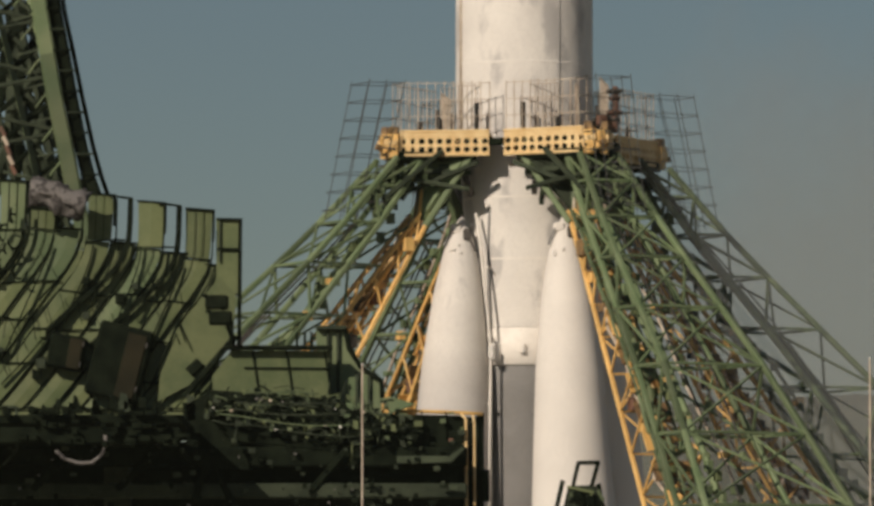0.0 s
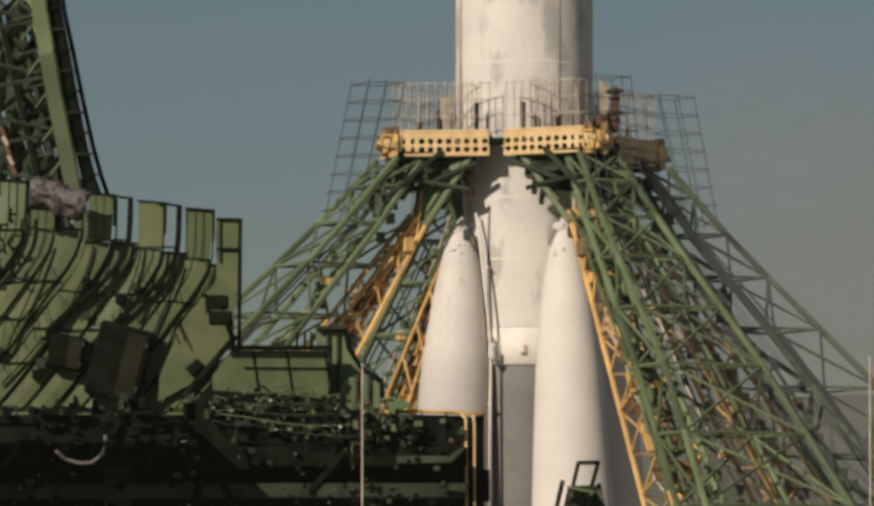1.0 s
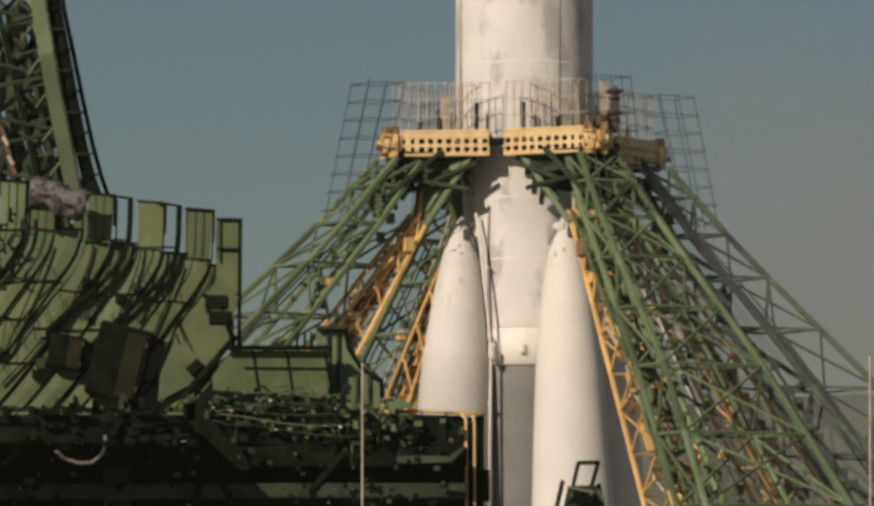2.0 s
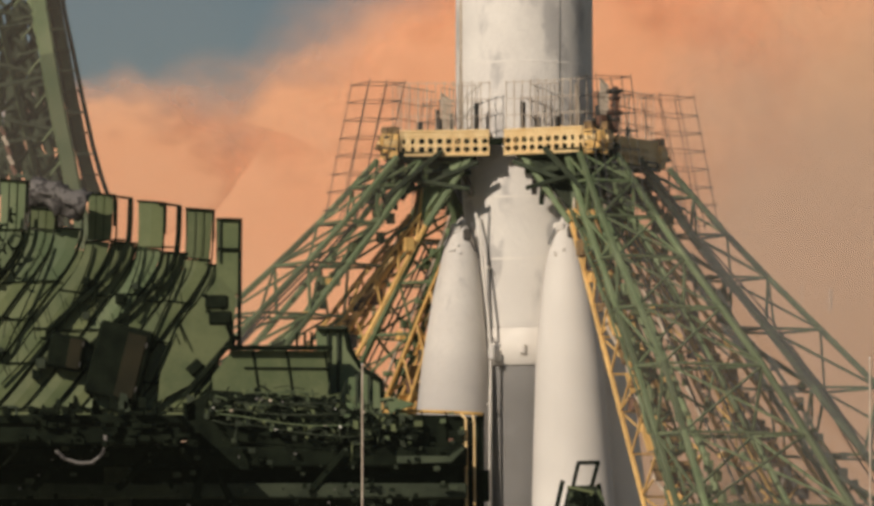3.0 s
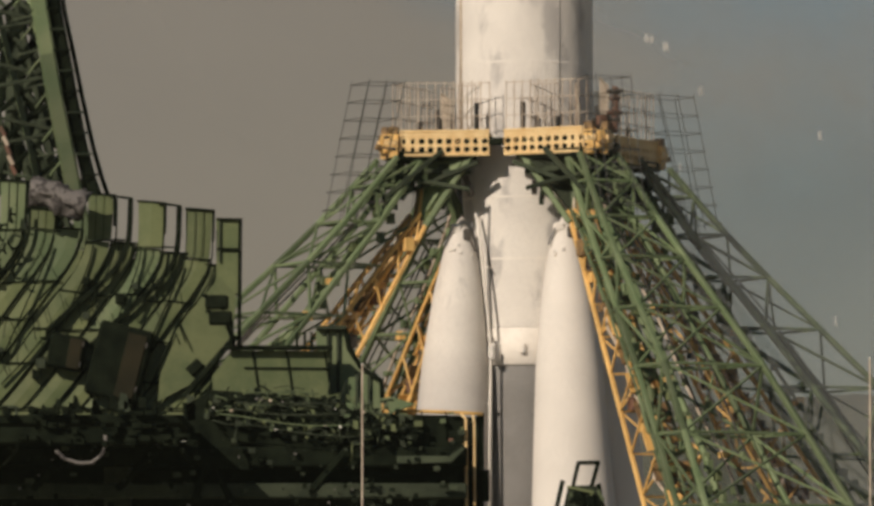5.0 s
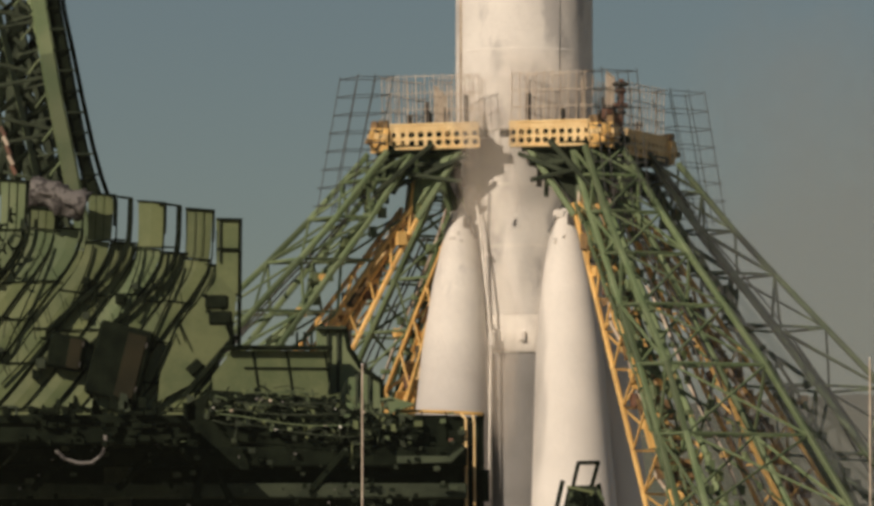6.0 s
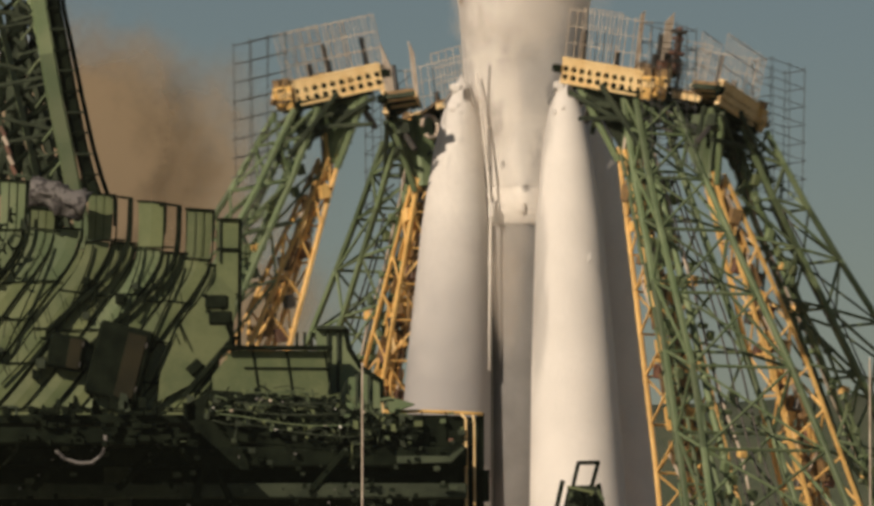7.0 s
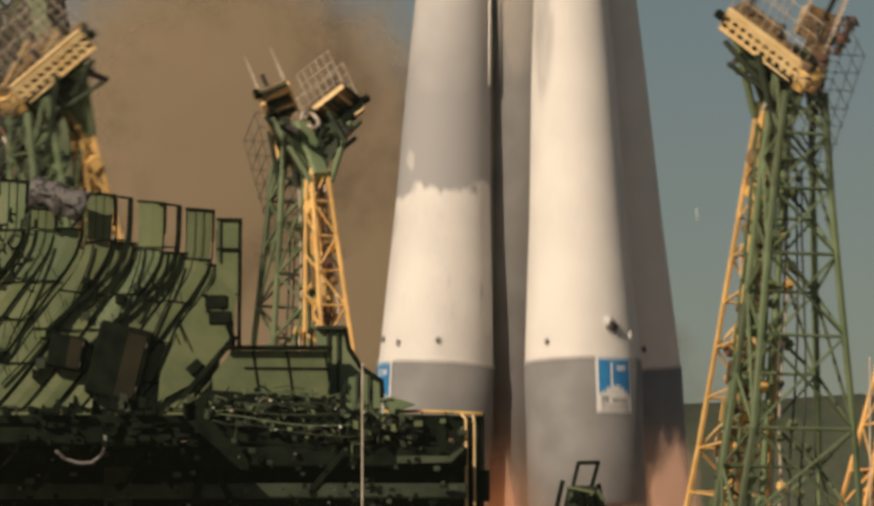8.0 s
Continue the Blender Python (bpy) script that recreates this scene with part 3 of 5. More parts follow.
    for k in range(14):
        r0, s0 = rnd.uniform(1.7, 3.2), rnd.uniform(-1.0, 1.0)
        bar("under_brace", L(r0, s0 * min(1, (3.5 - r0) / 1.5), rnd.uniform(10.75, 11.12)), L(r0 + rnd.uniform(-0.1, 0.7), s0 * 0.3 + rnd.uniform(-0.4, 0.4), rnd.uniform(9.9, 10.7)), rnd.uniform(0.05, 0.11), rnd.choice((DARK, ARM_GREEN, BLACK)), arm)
    # dark beams stand for the shade below the platform
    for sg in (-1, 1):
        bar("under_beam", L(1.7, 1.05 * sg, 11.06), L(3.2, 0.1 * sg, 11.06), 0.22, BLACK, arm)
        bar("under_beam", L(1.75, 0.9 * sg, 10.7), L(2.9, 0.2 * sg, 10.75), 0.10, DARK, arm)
    # caged ladder on the outside
    cage(arm)
    return arm


def cage(arm):
    """A tall caged ladder that leans along the outside of the head."""
    zs = list(np.linspace(9.9, 12.6, 8))
    corner = [(0.0, -0.42), (0.0, 0.42), (0.85, -0.42), (0.85, 0.42), (0.45, 0.42), (0.45, -0.42)]
    base = lambda z: np.interp(z, [9.7, 12.65], [3.84, 3.08])
    for dr, s in corner:
        bar("cage_bar", L(base(9.7) + dr * 0.85, s, 9.7), L(base(12.65) + dr, s, 12.65), 0.016, CAGE_STEEL, arm, label="dark grey cage upright")
    for k, z in enumerate(zs):
        bm = bmesh.new()
        q = [L(base(z), -0.42, z), L(base(z) + 0.85, -0.42, z - 0.02), L(base(z) + 0.85, 0.42, z - 0.02), L(base(z), 0.42, z)]
        for a, b in zip(q, q[1:] + q[:1]):
            add_bar(bm, a, b, 0.016)
        part("cage_hoop", bm, CAGE_STEEL, arm, "dark grey cage hoop")
        if z < 11.2:
            bar("rung", L(base(z) - 0.35, 0.25, z + 0.15), L(base(z) + 0.05, 0.25, z + 0.15), 0.035, GREY_RAIL, arm)


def wing(arm, a, b, sg):
    """One straight half of the head's platform: a pierced yellow beam, a deck, railings."""
    ux = (b - a).normalized()
    b = b - ux * 0.34
    d = b - a
    n = d.length
    up = Vector((0, 0, 1))
    out = Vector((ux.y, -ux.x, 0))           # away from the deck
    if out.y * sg < 0:
        out = -out
    h = 0.46
    cols, rows = 10, 2
    bm = bmesh.new()
    # a plate with round holes: each cell is a ring of faces round an opening
    cw, ch = n / cols, 0.172
    for i in range(cols):
        for j in range(rows):
            c = a + ux * (cw * (i + 0.5)) + up * (0.008 + ch * (j + 0.5))
            sq, ci = [], []
            for k in range(8):
                an = k * math.tau / 8
                x, y = math.cos(an), math.sin(an)
                m2 = max(abs(x), abs(y))
                sq.append(bm.verts.new(c + ux * (x / m2 * cw / 2) + up * (y / m2 * ch / 2)))
                ci.append(bm.verts.new(c + ux * (x * (0.068 if i < cols - 2 else 0.045)) + up * (y * 0.064)))
            inn = [bm.verts.new(v.co - out * 0.06) for v in ci]
            for k in range(8):
                k2 = (k + 1) % 8
                bm.faces.new((sq[k], sq[k2], ci[k2], ci[k]))
                bm.faces.new((ci[k], ci[k2], inn[k2], inn[k]))
    bmesh.ops.remove_doubles(bm, verts=bm.verts[:], dist=0.003)
    beam = part("pierced_beam", bm, CREAM, arm, "pale yellow beam with two rows of holes")
    # near-black plate behind the holes stands for the shade in them
    wa, wb = a + up * (h / 2) - out * 0.085, b - ux * 0.05 + up * (h / 2) - out * 0.085
    bar("web", wa, wb, 0.02, BLACK, beam, h - 0.03, tuple(up), "black sheet that darkens the holes")
    bm = bmesh.new()
    add_bar(bm, a + up * (h + 0.02) - out * 0.04, b + up * (h + 0.02) - out * 0.04, 0.12, 0.06, tuple(up))
    add_bar(bm, a + up * -0.02 - out * 0.04, b + up * -0.02 - out * 0.04, 0.12, 0.06, tuple(up))
    part("flange", bm, CREAM, beam)
    # hinged end piece with bolts and brackets
    for lo, hi, w, m in ((0.03, 0.42, 0.20, YELLOW), (0.16, 0.30, 0.30, CREAM), (-0.10, 0.10, 0.14, YELLOW), (0.40, 0.58, 0.10, OCHRE)):
        bar("end_piece", b + ux * 0.02 + up * (lo + hi) / 2, b + ux * (0.16 + w * 0.5) + up * ((lo + hi) / 2 + 0.02), 0.12 + w * 0.3, m, beam, hi - lo, tuple(up))
    for i in range(3):
        c = b + ux * (0.08 + 0.09 * i) + up * (0.10 + 0.13 * i) + out * 0.02
        bar("bolt", c, c + out * 0.07, 0.07, SOOT if i != 1 else YELLOW, beam)
    bar("top_strip", a + up * 0.407 - out * 0.02, b + up * 0.407 - out * 0.02, 0.05, CREAM, beam, 0.112, tuple(up))
    bm = bmesh.new()
    e = b - ux * 1.0
    q = [a - out * 0.12, b - ux * 0.2 - out * 0.12, e - out * 0.72, a - out * 0.72]
    lo = [bm.verts.new(v + up * 0.36) for v in q]
    hi = [bm.verts.new(v + up * 0.43) for v in q]
    bm.faces.new(lo)
    bm.faces.new(hi)
    for k in range(4):
        bm.faces.new((lo[k], lo[(k + 1) % 4], hi[(k + 1) % 4], hi[k]))
    bmesh.ops.recalc_face_normals(bm, faces=bm.faces[:])
    part("deck", bm, OCHRE, arm, "rusty ochre deck grating")
    for i in range(5):
        f = a + ux * ((n - 1.0) * i / 4) + up * 0.30
        bar("deck_joist", f - out * 0.06, f - out * 0.72, 0.06, CREAM if i % 2 else DARK, arm, 0.10)
    bar("deck_edge", a + up * 0.28 - out * 0.74, e + up * 0.28 - out * 0.74, 0.05, CREAM, arm, 0.14)
    for i in range(11):
        f = a + ux * (n * i / 10) + up * (h + 0.04) - out * 0.1
        bar("railing_post", f, f + up * 1.05, 0.018, PALE_RAIL, arm, label="thin railing post")
    for hh in (0.35, 0.7, 1.05):
        bar("railing", a + up * (h + hh) - out * 0.1, b + up * (h + hh) - out * 0.1, 0.016, PALE_RAIL, arm, label="thin railing bar")
        bar("railing", a + up * (h + hh) - out * 0.72, e + up * (h + hh) - out * 0.72, 0.016, PALE_RAIL, arm, label="thin railing bar")
    for i in range(6):
        f = a + ux * ((n - 1.0) * i / 5) + up * (h - 0.05) - out * 0.72
        bar("railing_post", f, f + up * 1.1, 0.018, PALE_RAIL, arm, label="thin railing post")
    f = a + ux * 0.3 + up * (h + 0.02) - out * 0.3
    bar("valve_post", f, f + up * 0.62, 0.09, SOOT, arm, label="dark valve post")
    f = a + ux * 1.1 + up * (h + 0.02) - out * 0.3
    bar("valve_post", f, f + up * 0.28, 0.11, SOOT, arm, label="dark valve post")


arm_first = build_arm()
ARMS = {"A": arm_first}
for key in "BCD":
    ARMS[key] = copy_thing(arm_first, Matrix.Identity(4))
ARM_AZ = {"A": 207.5, "B": 117.5, "C": 297.5, "D": 27.5}


box("winch_post", L(2.65, 0.66, 11.5), L(2.77, 0.80, 12.5), RUST, ARMS["C"], 0.04, "rust-brown winch post")
for k in range(6):
    z = 11.6 + 0.15 * k
    w = 0.07 + 0.035 * (k % 3)
    box("winch_housing", L(2.70 - w, 0.72 - w, z), L(2.70 + w * 0.9, 0.72 + w, z + 0.09), (RUST, SOOT)[k % 2], ARMS["C"], 0.03, ("rust-brown machinery housing", "dark machinery housing")[k % 2])
for k in range(5):
    r, sd = 1.9 + 0.3 * k, 1.0 - 0.2 * k
    box("deck_box", L(r - 0.1, sd - 0.1, 11.62), L(r + 0.1, sd + 0.08, 11.75 + 0.08 * (k % 3)), (OCHRE, RUST, SOOT)[k % 3], ARMS["C"], 0.02, "rusty deck box")
# a green cable rack with its brackets on the side of the arm that carries the winch
rnd = random.Random(31)


def rack(z, s):
    """A place on the rack: it runs along the outside of the yellow truss."""
    r = np.interp(z, [2.0, 3.7, 6.3, 7.67, 9.87], [8.9, 7.7, 5.85, 4.75, 2.9])
    return L(r, s * np.interp(z, [2.0, 9.9], [1.15, 0.55]), z)


levels = list(np.linspace(2.2, 9.8, 20))
for k, (a, b) in enumerate(zip(levels, levels[1:])):
    for s0 in (-0.80, -0.42, -0.05):
        j = rnd.uniform(-0.05, 0.05)
        bar("rack_rail", rack(a, s0 + j), rack(b, s0 + j), rnd.uniform(0.045, 0.08), rnd.choice((ARM_GREEN, ARM_GREEN, GREEN)), ARMS["C"])
    bar("rack_rung", rack(a, -0.85), rack(a, 0.0), 0.045, ARM_GREEN, ARMS["C"])
    bar("rack_brace", rack(a, -0.85 if k % 2 else -0.1), rack(b, -0.1 if k % 2 else -0.85), 0.05, rnd.choice((ARM_GREEN, DARK, OLIVE)), ARMS["C"])
    if k % 2:
        q, w = rack(a, rnd.uniform(-0.7, -0.1)), rnd.uniform(0.05, 0.10)
        box("rack_box", (q[0] - w, q[1] - w, q[2] - w), (q[0] + w, q[1] + w, q[2] + w * 1.5), rnd.choice((OLIVE, ARM_GREEN, CREAM)), ARMS["C"], 0.012)
tube("hose", [L(2.0, 1.0, 11.2), L(1.95, 1.15, 10.9), L(1.95, 1.15, 10.45), L(2.0, 1.0, 10.25), L(2.05, 0.6, 10.3)], 0.035, PALE_RAIL, ARMS["C"], 8, "pale hanging hose")
loop = [L(1.75, 0.1 + 0.2 * math.cos(k * 0.5), 10.85 + 0.26 * math.sin(k * 0.5)) for k in range(12)]
tube("hose", loop, 0.05, PALE_RAIL, ARMS["B"], 8, "pale coiled hose")


def arm_pose(key, theta):
    return pose(0, 0, 0, 0, 0, ARM_AZ[key]) @ pose(RP, 0, ZP) @ pose(0, 0, 0, 0, theta, 0)


# ---------------------------------------------------------------- service gantry in front, folded down
gantry = empty("service_gantry", "olive-green service gantry folded down beside the pad", "service gantry")


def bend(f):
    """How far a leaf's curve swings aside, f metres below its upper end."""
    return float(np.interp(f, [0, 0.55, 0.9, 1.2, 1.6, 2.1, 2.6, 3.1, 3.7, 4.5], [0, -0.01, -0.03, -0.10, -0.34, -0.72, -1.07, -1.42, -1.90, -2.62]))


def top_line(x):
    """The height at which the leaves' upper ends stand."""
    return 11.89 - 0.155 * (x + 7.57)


def strip(bm, x, y, f0, f1, w, depth, side=0.0, swing=1.0, steps=4):
    """A bent plate with turned-back edges that follows the leaves' curve from f0 to f1; it narrows downwards."""
    rows = []
    for k in range(steps + 1):
        f = f0 + (f1 - f0) * k / steps
        c = x + bend(f) * swing + side
        z = top_line(x) - f
        h = w * float(np.interp(f, [0, 0.9, 1.5, 4.5], [1.0, 0.92, 0.88, 0.86])) / 2
        lean = 0.05 * h
        rows.append([bm.verts.new((c - h, y + depth, z + lean)), bm.verts.new((c - h, y, z + lean)), bm.verts.new((c, y - 0.012, z)), bm.verts.new((c + h, y, z - lean)), bm.verts.new((c + h, y + depth, z - lean))])
    for u, v in zip(rows, rows[1:]):
        for k in range(5):
            bm.faces.new((u[k], u[(k + 1) % 5], v[(k + 1) % 5], v[k]))
    bm.faces.new(rows[0])
    bm.faces.new(rows[-1][::-1])


def curve_rib(name, x, y, f0, f1, wd, depth, parent, side=0.0, swing=1.0, label=""):
    bm = bmesh.new()
    n = max(4, int((f1 - f0) * 4))
    pts = [(x + bend(f) * swing + side, y, top_line(x) - f) for f in np.linspace(f0, f1, n + 1)]
    for a, b in zip(pts, pts[1:]):
        add_bar(bm, a, b, wd, depth, (0, 1, 0))
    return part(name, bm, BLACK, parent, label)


leaf_rnd = random.Random(11)


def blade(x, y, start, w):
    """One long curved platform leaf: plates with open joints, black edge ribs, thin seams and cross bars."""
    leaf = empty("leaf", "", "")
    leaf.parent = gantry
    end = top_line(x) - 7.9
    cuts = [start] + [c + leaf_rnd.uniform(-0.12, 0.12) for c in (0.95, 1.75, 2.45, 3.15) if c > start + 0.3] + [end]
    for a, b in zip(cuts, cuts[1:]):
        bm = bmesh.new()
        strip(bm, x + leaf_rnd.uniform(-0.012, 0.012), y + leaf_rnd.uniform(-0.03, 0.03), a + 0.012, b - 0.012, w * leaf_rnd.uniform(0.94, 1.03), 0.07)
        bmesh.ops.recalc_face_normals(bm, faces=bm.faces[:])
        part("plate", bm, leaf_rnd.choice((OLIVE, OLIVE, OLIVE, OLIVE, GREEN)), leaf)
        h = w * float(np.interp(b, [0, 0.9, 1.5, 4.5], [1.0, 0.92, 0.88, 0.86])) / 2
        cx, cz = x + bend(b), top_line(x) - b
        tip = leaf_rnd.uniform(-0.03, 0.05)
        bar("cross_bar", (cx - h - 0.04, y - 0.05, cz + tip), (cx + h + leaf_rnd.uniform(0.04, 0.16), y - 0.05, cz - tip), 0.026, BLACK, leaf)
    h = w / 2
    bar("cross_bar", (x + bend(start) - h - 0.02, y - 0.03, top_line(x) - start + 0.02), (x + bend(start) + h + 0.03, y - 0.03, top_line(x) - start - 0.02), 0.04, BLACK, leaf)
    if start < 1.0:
        curve_rib("rib", x, y + 0.09, start, min(1.0, start + 0.6), 0.045, 0.16, leaf, h + 0.02, 1.0, "black edge rib")
    curve_rib("rib", x, y + 0.03, max(start, 0.95), end, 0.030, 0.10, leaf, h * 0.90 + 0.015, 1.0, "black edge rib")
    curve_rib("rib", x, y + 0.03, max(start, 0.8), end, 0.020, 0.08, leaf, -h * 0.90 - 0.01, 1.0, "black edge rib")
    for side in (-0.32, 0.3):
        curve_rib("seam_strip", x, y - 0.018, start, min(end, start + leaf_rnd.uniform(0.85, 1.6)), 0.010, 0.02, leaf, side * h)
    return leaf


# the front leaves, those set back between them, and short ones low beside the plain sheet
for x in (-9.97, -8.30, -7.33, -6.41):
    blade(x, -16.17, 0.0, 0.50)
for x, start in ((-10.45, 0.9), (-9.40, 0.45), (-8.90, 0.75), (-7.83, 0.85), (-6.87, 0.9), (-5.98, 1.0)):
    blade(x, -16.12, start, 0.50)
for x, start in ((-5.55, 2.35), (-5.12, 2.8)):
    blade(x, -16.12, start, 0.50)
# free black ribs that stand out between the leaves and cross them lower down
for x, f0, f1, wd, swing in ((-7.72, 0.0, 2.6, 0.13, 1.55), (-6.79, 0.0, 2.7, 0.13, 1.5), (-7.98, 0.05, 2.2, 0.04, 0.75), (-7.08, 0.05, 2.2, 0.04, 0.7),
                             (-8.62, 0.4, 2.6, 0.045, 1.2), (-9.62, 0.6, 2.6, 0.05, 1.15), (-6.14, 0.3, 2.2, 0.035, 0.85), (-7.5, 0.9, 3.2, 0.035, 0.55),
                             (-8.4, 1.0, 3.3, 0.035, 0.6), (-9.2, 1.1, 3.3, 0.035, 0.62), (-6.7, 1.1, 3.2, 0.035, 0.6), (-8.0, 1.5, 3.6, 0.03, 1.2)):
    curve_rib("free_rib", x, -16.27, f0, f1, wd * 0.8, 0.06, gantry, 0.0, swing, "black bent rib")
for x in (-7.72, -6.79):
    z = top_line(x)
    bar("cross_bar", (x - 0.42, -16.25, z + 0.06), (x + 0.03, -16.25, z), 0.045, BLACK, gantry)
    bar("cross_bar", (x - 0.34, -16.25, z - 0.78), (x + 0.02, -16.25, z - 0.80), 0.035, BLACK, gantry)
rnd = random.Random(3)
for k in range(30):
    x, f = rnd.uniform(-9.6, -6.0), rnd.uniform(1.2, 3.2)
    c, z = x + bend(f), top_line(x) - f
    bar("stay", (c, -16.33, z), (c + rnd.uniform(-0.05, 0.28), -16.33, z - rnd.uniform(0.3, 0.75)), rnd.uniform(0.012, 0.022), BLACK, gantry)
for k in range(16):
    x, f = rnd.uniform(-10.2, -6.0), rnd.uniform(1.4, 3.4)
    c, z, w = x + bend(f), top_line(x) - f, rnd.uniform(0.05, 0.12)
    box("latch", (c - w, -16.36, z - w), (c + w * 0.6, -16.2, z + w * 0.8), rnd.choice((BLACK, BLACK, DARK, OLIVE)), gantry, 0.012)
slab("back_sheet", [(-10.68, 11.5), (-9.3, 11.2), (-8.76, 10.95), (-8.06, 10.85), (-7.15, 10.6), (-6.72, 10.5), (-6.03, 10.35), (-6.02, 7.64), (-10.67, 7.64)], -16.10, -16.04, OLIVE, gantry, "olive back sheet")
# shaded machinery at the gantry's near end
for k in range(9):
    x, z = rnd.uniform(-10.3, -9.75), rnd.uniform(10.4, 11.7)
    r = rnd.uniform(0.06, 0.17)
    tube("hose_loop", [(x + r * math.cos(a), -16.45, z + r * 1.3 * math.sin(a)) for a in np.linspace(rnd.uniform(0, 3), rnd.uniform(4, 7), 9)], 0.025, BLACK, gantry, 6, "black looped hose")

# the straight end leaf with its dark post and the big plain sheet below it
slab("end_leaf", [(-6.09, 11.53), (-5.64, 11.50), (-5.64, 10.06), (-6.08, 10.09)], -16.2, -16.0, OLIVE, gantry)
for z in (11.52, 10.95, 10.09):
    bar("cross_bar", (-6.08, -16.25, z), (-5.62, -16.25, z - 0.01), 0.05, BLACK, gantry)
bar("end_post", (-5.63, -16.1, 11.54), (-5.65, -16.1, 9.00), 0.25, BLACK, gantry, 0.07, label="black end post")
bar("end_rail", (-6.02, -16.25, 11.50), (-6.02, -16.25, 10.70), 0.035, DARK, gantry)
slab("plain_sheet", [(-6.02, 10.40), (-5.70, 10.08), (-5.75, 9.33), (-6.55, 8.37), (-7.19, 8.03), (-7.13, 8.80), (-6.66, 9.65)], -16.3, -16.25, OLIVE, gantry, "plain olive sheet metal")
bar("sheet_edge", (-5.70, -16.4, 9.28), (-6.70, -16.4, 8.11), 0.12, BLACK, gantry)
bar("sheet_edge", (-6.71, -16.33, 9.76), (-7.34, -16.33, 8.27), 0.05, BLACK, gantry)
bar("bracket", (-5.82, -16.3, 9.58), (-5.74, -16.3, 8.89), 0.10, BLACK, gantry)
bar("bracket", (-6.59, -16.3, 8.57), (-6.37, -16.3, 8.78), 0.22, BLACK, gantry)

# low parapet to the right: a panelled wall, its black top rail and the end turret
slab("parapet", [(-5.78, 8.99), (-3.92, 8.99), (-3.94, 7.8), (-4.69, 7.8), (-6.1, 7.8), (-6.15, 8.5)], -16.5, -16.4, OLIVE, gantry)
bar("top_rail", (-5.92, -16.6, 9.04), (-3.86, -16.6, 9.04), 0.3, BLACK, gantry, 0.08, label="black top rail")
bar("panel_joint", (-5.54, -16.53, 8.66), (-3.89, -16.53, 8.65), 0.035, BLACK, gantry)
for x in (-5.38, -4.74, -4.01):
    bar("panel_joint", (x, -16.53, 8.98), (x + 0.12, -16.53, 8.19), 0.035, BLACK, gantry)
slab("turret", [(-4.19, 9.48), (-3.60, 9.48), (-3.55, 9.01), (-3.30, 8.67), (-2.93, 8.48), (-2.93, 7.62), (-3.83, 7.52), (-4.13, 8.05)], -16.0, -15.0, GREEN, gantry)
bar("turret_cap", (-4.18, -16.05, 9.45), (-3.60, -16.05, 9.45), 0.3, DARK, gantry, 0.07)
for x, top in ((-3.95, 9.4), (-3.76, 9.4), (-3.4, 8.6), (-3.17, 8.6)):
    bar("turret_rib", (x, -16.05, top), (x, -16.05, 7.7), 0.06, DARK, gantry)
tube("turret_edge", [(-3.62, -16.05, 9.45), (-3.55, -16.05, 9.06), (-3.32, -16.05, 8.69), (-2.93, -16.05, 8.43), (-2.91, -16.05, 8.10)], 0.05, BLACK, gantry)
for x in (-4.55, -4.4, -4.27):
    bar("bracket", (x, -15.8, 9.38), (x, -15.8, 9.05), 0.05, BLACK, gantry)

# walkway to the right with a yellow handrail and pipes
box("walkway", (-2.95, -16.4, 7.17), (-0.98, -14.6, 7.62), DARK, gantry, 0.02)
slab("walkway_side", [(-2.87, 7.79), (-1.36, 7.75), (-1.36, 7.07), (-2.87, 7.17)], -16.6, -16.45, BLACK, gantry)
for x in (-2.53, -2.16, -1.7):
    bar("panel_joint", (x, -16.64, 7.82), (x, -16.64, 7.27), 0.03, BLACK, gantry)
tube("handrail", [(-2.87, -16.6, 7.83), (-2.12, -16.6, 7.83), (-1.36, -16.6, 7.80), (-1.00, -16.6, 7.78)], 0.035, YELLOW, gantry, 8, "yellow handrail")
tube("yellow_pipe", [(-1.42, -16.6, 7.80), (-1.32, -16.6, 7.68), (-1.31, -16.6, 5.90), (-1.31, -16.6, 4.00)], 0.03, CREAM, gantry, 8, "yellow vertical pipe")
tube("yellow_pipe", [(-1.19, -16.6, 7.78), (-1.16, -16.6, 7.60), (-1.15, -16.6, 5.90), (-1.15, -16.6, 4.00)], 0.022, CREAM, gantry, 8, "yellow vertical pipe")
# black sheet added to darken the gap behind the pipes
slab("rail_backing", [(-1.40, 7.74), (-1.00, 7.74), (-1.00, 4.01), (-1.40, 4.01)], -16.3, -16.2, BLACK, gantry, "black sheet filling the gap behind the pipes")
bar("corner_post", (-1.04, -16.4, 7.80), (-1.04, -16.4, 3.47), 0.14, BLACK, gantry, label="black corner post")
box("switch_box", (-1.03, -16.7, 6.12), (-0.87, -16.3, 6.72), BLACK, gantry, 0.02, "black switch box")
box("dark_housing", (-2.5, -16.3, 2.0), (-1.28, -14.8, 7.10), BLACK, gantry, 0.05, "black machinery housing")
